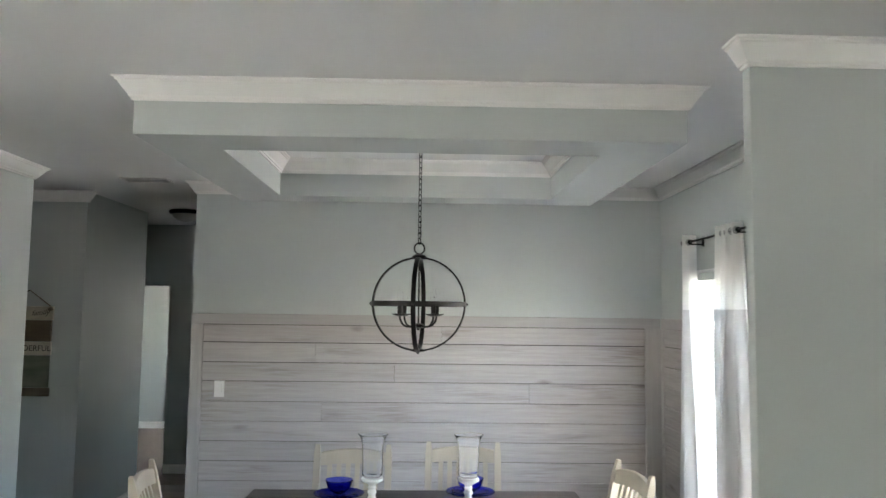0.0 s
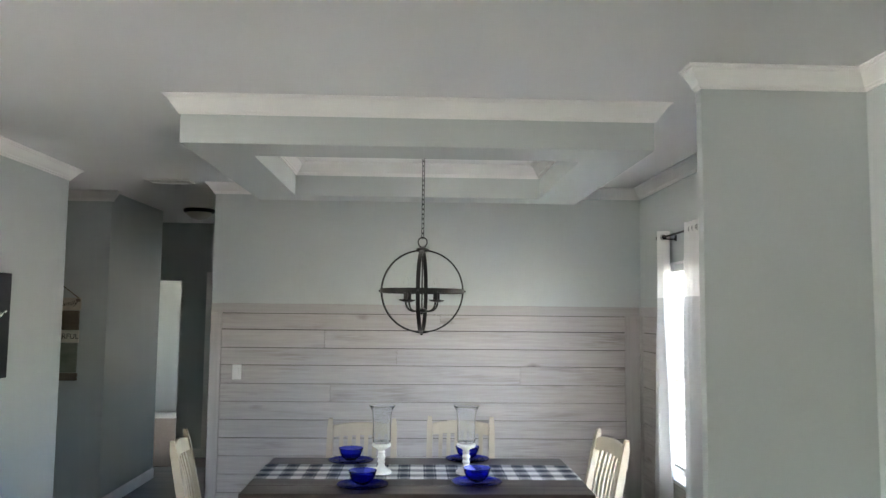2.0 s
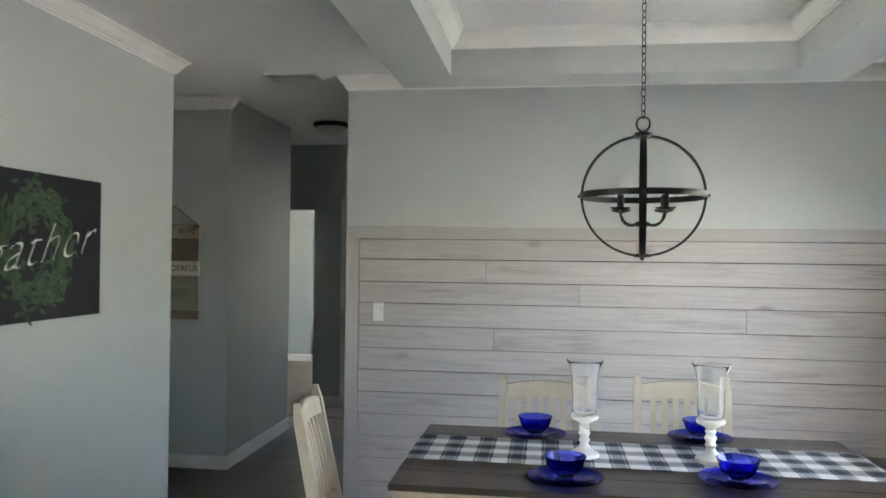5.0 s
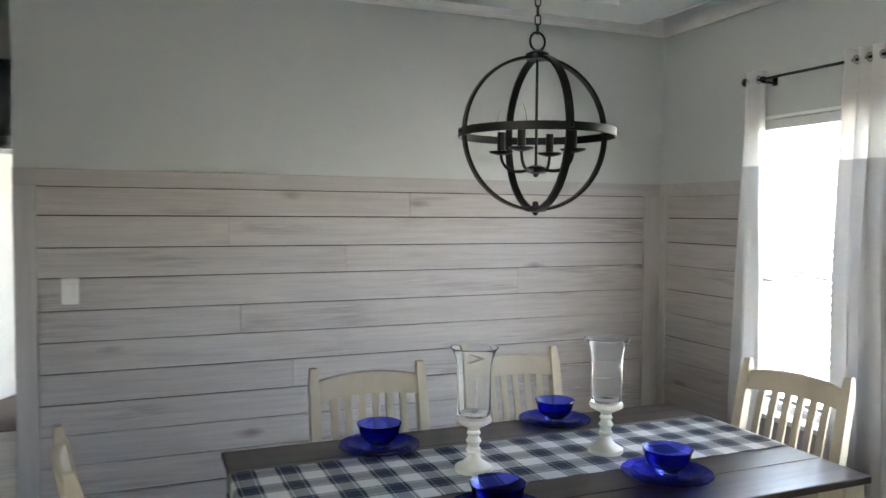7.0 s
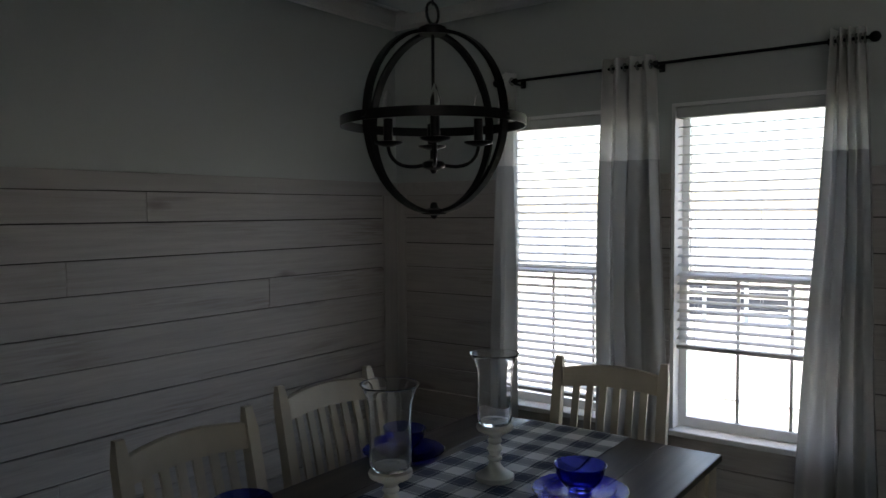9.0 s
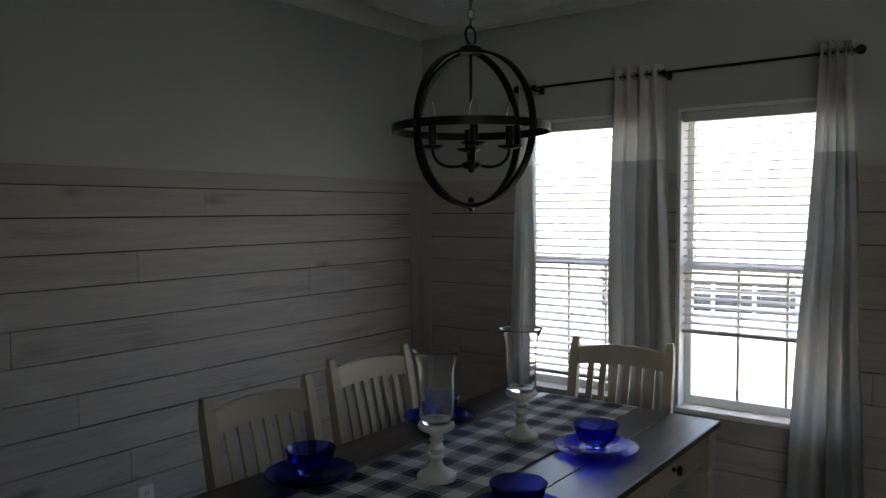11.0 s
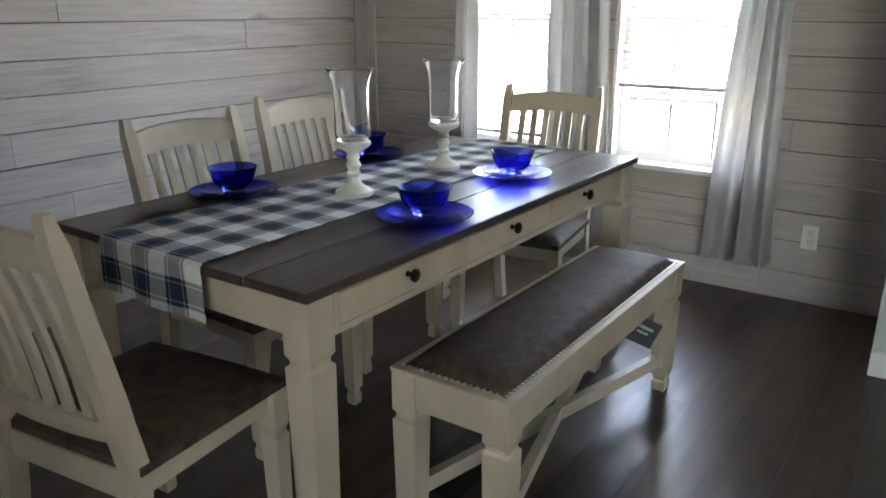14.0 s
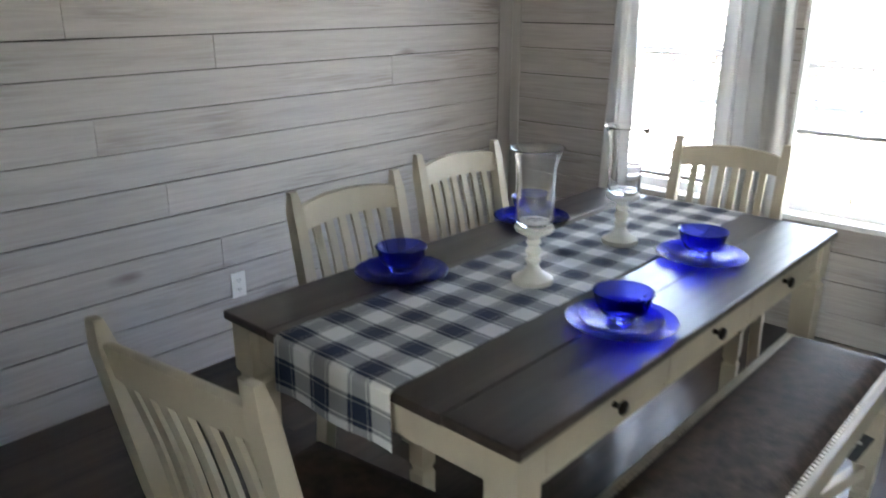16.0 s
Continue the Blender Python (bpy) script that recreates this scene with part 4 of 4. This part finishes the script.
part("vertical_ring", band_ring(CHR, 0.0115, 0.009, pose(0, 0, CHC, 90, 0, AZ)), BLACK, lamp, smooth=True)
part("vertical_ring", band_ring(CHR - 0.001, 0.0115, 0.009, pose(0, 0, CHC, 90, 0, AZ + 90)), BLACK, lamp, smooth=True)
part("horizontal_ring", band_ring(CHR + 0.004, 0.0125, 0.004, pose(0, 0, CHC)), BLACK, lamp, smooth=True)
for k in range(4):
    a = radians(AZ + 90 * k)
    part("rivet", lathe(bmesh.new(), [(0.0001, CHC - 0.006), (0.006, CHC - 0.005), (0.006, CHC + 0.005), (0.0001, CHC + 0.006)], 10, (CHR + 0.007) * math.cos(a), (CHR + 0.007) * math.sin(a)), BLACK, lamp)
part("top_hub", lathe(bmesh.new(), [(0.0001, CHC + CHR - 0.012), (0.034, CHC + CHR - 0.012), (0.038, CHC + CHR - 0.004), (0.036, CHC + CHR + 0.006), (0.024, CHC + CHR + 0.012), (0.010, CHC + CHR + 0.018), (0.0001, CHC + CHR + 0.018)], 24), BLACK, lamp, smooth=True)
part("bottom_hub", lathe(bmesh.new(), [(0.0001, CHC - CHR - 0.014), (0.006, CHC - CHR - 0.012), (0.010, CHC - CHR - 0.004), (0.034, CHC - CHR + 0.000), (0.034, CHC - CHR + 0.010), (0.012, CHC - CHR + 0.016), (0.008, CHC - CHR + 0.030), (0.0001, CHC - CHR + 0.032)], 24), BLACK, lamp, smooth=True)
part("stem", lathe(bmesh.new(), [(0.0001, 1.700), (0.0045, 1.700), (0.0045, CHC + CHR), (0.0001, CHC + CHR)], 12), BLACK, lamp, smooth=True)
part("arm_hub", lathe(bmesh.new(), [(0.0001, 1.672), (0.006, 1.674), (0.010, 1.682), (0.028, 1.688), (0.032, 1.696), (0.028, 1.704), (0.012, 1.710), (0.0001, 1.712)], 20), BLACK, lamp, smooth=True)
BULB = glass("clear_bulb_glass", (1, 1, 1), 0.0, 1.04)
for k in range(4):
    a = radians(39 + 90 * k)
    ux, uy = math.cos(a), math.sin(a)
    pts = []
    for i in range(13):
        f = i / 12
        r = 0.024 + 0.096 * math.sin(f * math.pi / 2)
        z = 1.696 - 0.012 * math.sin(f * math.pi) + 0.052 * (1 - math.cos(f * math.pi / 2))
        pts.append((ux * r, uy * r, z))
    arm = part("arm", sweep(bmesh.new(), pts, circle(0.0052, 8)), BLACK, lamp, smooth=True)
    cx, cy = ux * 0.12, uy * 0.12
    part("drip_cup", lathe(bmesh.new(), [(0.0001, 1.744), (0.012, 1.745), (0.036, 1.752), (0.040, 1.757), (0.036, 1.758), (0.014, 1.754), (0.0001, 1.754)], 20, cx, cy), BLACK, arm, smooth=True)
    part("candle_sleeve", lathe(bmesh.new(), [(0.0001, 1.754), (0.0125, 1.754), (0.0125, 1.818), (0.0001, 1.818)], 16, cx, cy), BLACK, arm, smooth=True)
    part("bulb", lathe(bmesh.new(), [(0.0001, 1.818), (0.009, 1.819), (0.015, 1.838), (0.0155, 1.848), (0.010, 1.872), (0.004, 1.888), (0.0001, 1.893)], 16, cx, cy), BULB, arm, "clear candle bulb, unlit", True)
zt = CHC + CHR + 0.018


def link(z, turn, r=0.0085, h=0.0165, wire=0.0022):
    pts = []
    for i in range(20):
        t = 2 * math.pi * i / 20
        pts.append((r * math.cos(t), 0, (h - r) * (1 if math.sin(t) > 0 else -1) * (1 if abs(math.sin(t)) > 0.02 else 0) + r * math.sin(t)))
    bm = bmesh.new()
    sweep(bm, pts, circle(wire, 6), True, Vector((0, 1, 0)))
    bmesh.ops.transform(bm, matrix=pose(0, 0, z, 0, 0, turn), verts=bm.verts[:])
    return bm


part("hanging_loop", link(zt + 0.026, 0, 0.026, 0.028, 0.004), BLACK, lamp, smooth=True)
zz, k = zt + 0.064, 0
while zz < CZ - 0.045:
    part("chain_link", link(zz, 90 * (k % 2) + 45), BLACK, lamp, smooth=True)
    zz += 0.0285
    k += 1
part("ceiling_canopy", lathe(bmesh.new(), [(0.0001, CZ - 0.048), (0.010, CZ - 0.047), (0.014, CZ - 0.036), (0.050, CZ - 0.022), (0.062, CZ - 0.008), (0.062, CZ - 0.0005), (0.0001, CZ - 0.0005)], 28), BLACK, lamp, smooth=True)


# ---- wall and ceiling fittings ----
def wall_plate(name, label, cat, m, kind_):
    p = thing(name, label, cat, m)
    part("cover", box(bmesh.new(), -0.036, 0.036, -0.006, 0, -0.058, 0.058, 0.003, 2), PLASTIC, p)
    if kind_ == "switch":
        part("rocker", box(bmesh.new(), -0.016, 0.016, -0.010, -0.004, -0.033, 0.033, 0.002), PLASTIC, p)
    else:
        for zc in (-0.02, 0.02):
            s = part("socket", box(bmesh.new(), -0.016, 0.016, -0.0085, -0.004, zc - 0.014, zc + 0.014, 0.003), PLASTIC, p)
            part("slots", boxes((-0.008, -0.005, -0.009, -0.0082, zc - 0.003, zc + 0.007), (0.005, 0.008, -0.009, -0.0082, zc - 0.003, zc + 0.006), (-0.002, 0.002, -0.009, -0.0082, zc - 0.010, zc - 0.006)), SLOT, s)


wall_plate("light_switch", "white rocker light switch on the plank wall", "light switch", pose(-0.700, BY, 1.205), "switch")
wall_plate("outlet", "white duplex power outlet on the plank wall", "outlet", pose(0.552, BY, 0.335), "outlet")
wall_plate("outlet", "white duplex power outlet beside the curtain", "outlet", pose(RX, 5.012, 0.321, 0, 0, -90), "outlet")

vent = thing("ceiling_vent", "white metal ceiling air vent", "vent", pose(-1.257, 7.57, CZ, 0, 0, 0))
part("frame", boxes((-0.17, 0.17, -0.085, -0.065, -0.010, -0.0005), (-0.17, 0.17, 0.065, 0.085, -0.010, -0.0005), (-0.17, -0.15, -0.065, 0.065, -0.010, -0.0005), (0.15, 0.17, -0.065, 0.065, -0.010, -0.0005), bevel=0.001), PLASTIC, vent)
for i in range(4):
    part("slat", boxes((-0.15, 0.15, -0.0048, 0.0048, -0.001, 0.001)), PLASTIC, vent, m=pose(0, -0.045 + i * 0.030, -0.0088, 4, 0, 0))
part("backing", boxes((-0.149, 0.149, -0.0645, 0.0645, -0.0072, -0.0004)), SLOT, vent)

smoke = thing("smoke_detector", "round white smoke detector on the ceiling", "smoke detector", pose(-1.336, 4.93, CZ))
part("body", lathe(bmesh.new(), [(0.0001, -0.036), (0.038, -0.036), (0.050, -0.030), (0.056, -0.012), (0.058, -0.0005), (0.0001, -0.0005)], 28), PLASTIC, smoke, smooth=True)

flush = thing("flush_ceiling_light", "unlit dome ceiling light with dark metal rim in the hallway", "ceiling light", pose(-1.51, 9.27, CZ))
part("rim", lathe(bmesh.new(), [(0.0001, -0.0005), (0.15, -0.0005), (0.155, -0.02), (0.14, -0.035), (0.12, -0.036), (0.0001, -0.034)], 32), BLACK, flush, smooth=True)
part("dome", lathe(bmesh.new(), [(0.125, -0.036), (0.11, -0.065), (0.07, -0.092), (0.02, -0.103), (0.0001, -0.104)], 32), mat("frosted_glass", (0.55, 0.53, 0.48), 0.4), flush, smooth=True)

# hallway door, standing open into the far room, with casing and jamb
hd = tagged(thing("door_1", "white hallway door standing open, with dark hinges", "door"), kind="structure")
part("casing", boxes((-1.745, -1.672, 10.480, 10.499, 0.006, 2.115), bevel=0.003), TRIM, hd)
part("casing", boxes((-1.671, -0.92, 10.480, 10.499, 2.040, 2.115), bevel=0.003), TRIM, hd)
part("jamb", boxes((-1.679, -1.660, 10.501, 10.612, 0.006, 2.044)), TRIM, hd)
part("jamb", boxes((-1.659, -0.92, 10.501, 10.612, 2.026, 2.044)), TRIM, hd)
HINGE = pose(-1.652, 10.618, 0, 0, 0, 62)
slab = part("slab", box(bmesh.new(), 0, 0.74, -0.035, 0, 0.018, 2.020, 0.002), TRIM, hd, m=HINGE)
for zc in (0.24, 1.04, 1.83):
    bm = boxes((-1.6595, -1.656, 10.535, 10.612, zc - 0.048, zc + 0.048))
    lathe(bm, [(0.0001, zc - 0.05), (0.008, zc - 0.05), (0.008, zc + 0.05), (0.0001, zc + 0.05)], 10, -1.652, 10.611)
    part("hinge", bm, BLACK, hd, "dark metal hinge")
bm = bmesh.new()
lathe(bm, [(0.0001, 0.0), (0.030, 0.0), (0.030, 0.006), (0.010, 0.010), (0.010, 0.034), (0.026, 0.044), (0.027, 0.056), (0.016, 0.066), (0.0001, 0.068)], 20)
bmesh.ops.transform(bm, matrix=Matrix.Translation((0.672, -0.035, 0.98)) @ pose(0, 0, 0, 90, 0, 0), verts=bm.verts[:])
part("door_knob", bm, BLACK, slab, "dark metal knob", True)

# ---- wreath canvas on the living room wall ----
art = thing("wall_canvas", "black canvas print with green leaf wreath and white script word", "wall art", pose(LX, 5.90, 1.58, 0, 0, 90))
part("canvas", box(bmesh.new(), -0.455, 0.455, -0.038, 0, -0.316, 0.316, 0.003), CANVAS, art)
rnd = random.Random(4)
for nm, material, count in (("leaves", LEAF, 190), ("dark_leaves", LEAF2, 170)):
    bm = bmesh.new()
    for i in range(count):
        a = rnd.uniform(0, 2 * math.pi)
        r = rnd.gauss(0.185, 0.040)
        cx, cz = r * math.cos(a) * 1.06, r * math.sin(a) * 1.10
        d = a + math.pi / 2 + rnd.uniform(-0.9, 0.9)
        l, w = rnd.uniform(0.022, 0.042), rnd.uniform(0.008, 0.016)
        yy = -0.0385 - 0.0003 * rnd.random() - (0.0003 if material is LEAF else 0)
        vs = [bm.verts.new((cx + math.cos(d) * u * l - math.sin(d) * v * w, yy, cz + math.sin(d) * u * l + math.cos(d) * v * w)) for u, v in ((-1, 0), (-0.3, -0.8), (0.4, -0.7), (1, 0), (0.4, 0.7), (-0.3, 0.8))]
        bm.faces.new(vs)
    part(nm, bm, material, art, "painted green wreath leaves")


def lettering(text, size, m, material, parent, name="lettering", shear=0.0, spacing=1.0, extrude=0.0006, thin=0.0):
    cu = bpy.data.curves.new(name, 'FONT')
    cu.body, cu.size, cu.align_x, cu.align_y = text, size, 'CENTER', 'CENTER'
    cu.shear, cu.space_character, cu.extrude, cu.offset = shear, spacing, extrude, thin
    tmp = bpy.data.objects.new(name, cu)
    scene.collection.objects.link(tmp)
    dg = bpy.context.evaluated_depsgraph_get()
    me = bpy.data.meshes.new_from_object(tmp.evaluated_get(dg))
    bpy.data.objects.remove(tmp)
    me.materials.clear()
    me.materials.append(material)
    ob = new(name, me)
    ob.matrix_basis = m
    ob.parent = parent
    return ob


lettering("gather", 0.255, pose(0.0, -0.0398, 0.0, 90, -8, 0), INK, art, shear=0.7, spacing=1.10, thin=-0.0075)

# ---- hanging sign beside the hallway ----
SX, SY = -2.345, HY
sign = thing("hanging_sign", "weathered wooden plaque sign with painted words hanging on a rope", "sign", pose(SX, SY, 0.04))
SIGNP = mat("cream_sign_board", (0.50, 0.45, 0.36), 0.8, var=0.15, scale=12)
SIGNB = mat("brown_sign_board", (0.17, 0.13, 0.10), 0.8, var=0.3, scale=14, stretch=(0.2, 1, 1))
SIGNG = mat("grey_green_sign_board", (0.20, 0.21, 0.17), 0.8, var=0.25, scale=14, stretch=(0.2, 1, 1))
SIGNW = mat("whitewashed_sign_band", (0.62, 0.58, 0.50), 0.8, var=0.12, scale=14)
for nm, m_, z0, z1, w in (("top_board", SIGNP, 1.630, 1.735, 0.195), ("brown_board", SIGNB, 1.462, 1.627, 0.185), ("white_band", SIGNW, 1.357, 1.459, 0.19), ("green_board", SIGNG, 1.107, 1.354, 0.18), ("bottom_bar", SIGNB, 1.040, 1.104, 0.19)):
    part(nm, box(bmesh.new(), -w, w, -0.020, -0.002, z0, z1, 0.002), m_, sign)
SIGNINK = mat("dark_sign_ink", (0.045, 0.035, 0.03), 0.8)
lettering("WONDERFUL", 0.062, pose(0, -0.0212, 1.408, 90, 0, 0), SIGNINK, sign)
lettering("family", 0.058, pose(0.095, -0.0212, 1.685, 90, -4, 0), SIGNINK, sign, shear=0.35)
part("worn_word", boxes((-0.15, -0.03, -0.0212, -0.0203, 1.680, 1.690)), SIGNINK, sign)
part("rope", sweep(bmesh.new(), [(-0.18, -0.012, 1.728), (-0.09, -0.012, 1.796), (0, -0.012, 1.862), (0.09, -0.012, 1.796), (0.18, -0.012, 1.728)], circle(0.005, 8)), SIGNB, sign)
part("nail", sweep(bmesh.new(), [(0, -0.022, 1.857), (0, 0.0, 1.857)], circle(0.004, 8)), BLACK, sign)
part("rosette", lathe(bmesh.new(), [(0.0001, 1.700), (0.016, 1.702), (0.020, 1.715), (0.012, 1.728), (0.0001, 1.730)], 12, 0.175, -0.022), SIGNB, sign)

# ---- outdoors ----
GZ = -0.75
structure("ground", boxes((2.75, 400, -300, 400, GZ - 0.2, GZ), (-400, 2.75, 14.1, 400, GZ - 0.2, GZ), (-400, 2.75, -300, -3.6, GZ - 0.2, GZ), (-400, -6.5, -3.6, 14.1, GZ - 0.2, GZ)), mat("pale_dry_lawn", (0.385, 0.382, 0.355), 0.95, var=0.2, scale=0.8, bump=0.6, bump_scale=20), "pale sunlit lawn outside the windows", "lawn")
# unseen slab, added so its eave blocks direct sun at the east windows
structure("roof_sun_blocker", boxes((-6.9, 3.32, -3.8, 14.4, 2.85, 2.95)), CEIL, "unseen flat slab added over the rooms, its eave keeping direct sun off the windows", "roof")
structure("driveway", boxes((8.5, 12.5, -60, 90, GZ + 0.004, GZ + 0.02)), mat("pale_concrete", (0.55, 0.54, 0.51), 0.9, var=0.08, scale=2), "pale concrete driveway outside", "driveway")
# slatted panel made up to stand in for an unidentified dark thing outside
fence = thing("low_fence", "low dark slatted stand-in with a white top rail for an unidentified thing outside", "fence", pose(15.2, 10.2, GZ, 0, 0, 8))
DARKSLAT = mat("dark_slat_stain", (0.09, 0.09, 0.10), 0.7, var=0.2, scale=5)
for i in range(5):
    part("slat", boxes((-0.02, 0.02, -2.1, 2.1, 0.10 + 0.14 * i, 0.20 + 0.14 * i)), DARKSLAT, fence)
for i in range(6):
    part("post", boxes((-0.06, -0.02, -2.12 + 0.83 * i, -2.04 + 0.83 * i, 0, 0.98)), VINYL, fence)
part("top_rail", boxes((-0.07, 0.03, -2.2, 2.2, 0.981, 1.04)), VINYL, fence)

# ---- whitewashed planks on the walls ----
EDGES = [1.664, 1.537, 1.395, 1.262, 1.118, 0.980, 0.842, 0.702, 0.565, 0.427, 0.289, 0.138, 0.001]
rnd = random.Random(11)
north = bpy.data.objects["wall_north"]
JOINTS = {0: [0.88], 1: [-0.025], 2: [0.542], 3: [1.515], 4: [0.028], 6: [0.273], 8: [0.49], 10: [1.1]}
PX0, PX1 = -0.828, 2.352


def plank(a, b, z0, z1, depth):
    bm = box(bmesh.new(), -(b - a) / 2, (b - a) / 2, 0, 0.012 + depth, -(z1 - z0) / 2, (z1 - z0) / 2, 0.0012)
    return bm


for r in range(len(EDGES) - 1):
    z1, z0 = EDGES[r], EDGES[r + 1]
    g = rnd.choice((0.0022, 0.0034, 0.0046, 0.0052))
    cuts = [PX0] + sorted(JOINTS.get(r, [])) + [PX1]
    for a, b in zip(cuts, cuts[1:]):
        d = rnd.uniform(0, 0.0022)
        part("plank", plank(a + 0.0008, b - 0.0008, z0 + g, z1 - 0.0008, d), SHIP, north, m=pose((a + b) / 2, BY - d, (z0 + z1) / 2))
part("backing", boxes((PX0, PX1, BY + 0.0095, BY + 0.0125, 0, 1.666)), DARKGAP, north)
part("cap_board", box(bmesh.new(), -0.915, RX - 0.007, BY - 0.006, BY + 0.0118, 1.665, TOPZ, 0.002), SHIPC, north)
part("edge_board", box(bmesh.new(), -0.915, -0.829, BY - 0.006, BY + 0.0118, 0.001, 1.6645, 0.002), SHIPZ, north)
part("corner_board", box(bmesh.new(), 2.353, RX - 0.003, BY - 0.006, BY + 0.0118, 0.001, 1.6645, 0.002), SHIPZ, north)

E0, E1 = 4.66, 7.613
EAST_JOINTS = {6: [5.15], 10: [5.9], 11: [5.205, 6.5], 9: [6.3]}


def east_plank(a, b, z0, z1, d=0.0):
    bm = box(bmesh.new(), 0, 0.012 + d, -(b - a) / 2, (b - a) / 2, -(z1 - z0) / 2, (z1 - z0) / 2, 0.0012)
    part("plank", bm, SHIPY, wall_east, m=pose(RX - d, (a + b) / 2, (z0 + z1) / 2))


for r in range(len(EDGES) - 1):
    z1, z0 = EDGES[r], EDGES[r + 1]
    g = rnd.choice((0.0024, 0.0036, 0.0048))
    runs = [(E0, W2[0] - 0.001), (W2[1] + 0.001, W1[0] - 0.001), (W1[1] + 0.001, 7.555)] if z0 > 0.5 else [(E0, 7.555)]
    for a0, b0 in runs:
        cuts = [a0] + [c for c in EAST_JOINTS.get(r, []) if a0 < c < b0] + [b0]
        for a, b in zip(cuts, cuts[1:]):
            east_plank(a + 0.0008, b - 0.0008, z0 + g, z1 - 0.0008, rnd.uniform(0, 0.002))
part("corner_board", box(bmesh.new(), RX - 0.006, RX + 0.0118, 7.556, E1, 0.001, 1.6645, 0.002), SHIPZ, wall_east)
for a, b in ((E0, W2[0] - 0.001), (W2[1] + 0.001, W1[0] - 0.001), (W1[1] + 0.001, E1)):
    part("cap_board", box(bmesh.new(), RX - 0.006, RX + 0.0118, a, b, 1.665, TOPZ, 0.002), SHIPC, wall_east)
    part("backing", boxes((RX + 0.0095, RX + 0.0124, a, b, 0.57, 1.666)), DARKGAP, wall_east)
part("backing", boxes((RX + 0.0095, RX + 0.0124, E0, E1, 0, 0.564)), DARKGAP, wall_east)


# ---- floor planks ----
FW, FL = 0.178, 1.22
fx0, fx1, fy0, fy1 = -2.6, 2.62, 4.25, 7.60
cache = {}
row = 0
y = fy0
while y < fy1 - 0.02:
    x = fx0 - (row * 0.457) % FL
    w = min(FW, fy1 - y)
    while x < fx1:
        a, b = max(x, fx0), min(x + FL, fx1)
        if b - a > 0.02:
            key = (round(b - a, 3), round(w, 3))
            if key not in cache:
                bm = box(bmesh.new(), -(b - a) / 2 + 0.0002, (b - a) / 2 - 0.0002, -w / 2 + 0.0002, w / 2 - 0.0002, 0.0005, 0.003, 0.0004)
                o = part("floor_plank", bm, FLOOR, floor)
                cache[key] = o.data
            else:
                o = new("floor_plank", cache[key])
                o.parent = floor
            o.location = ((a + b) / 2, y + w / 2, 0)
        x += FL
    y += FW
    row += 1
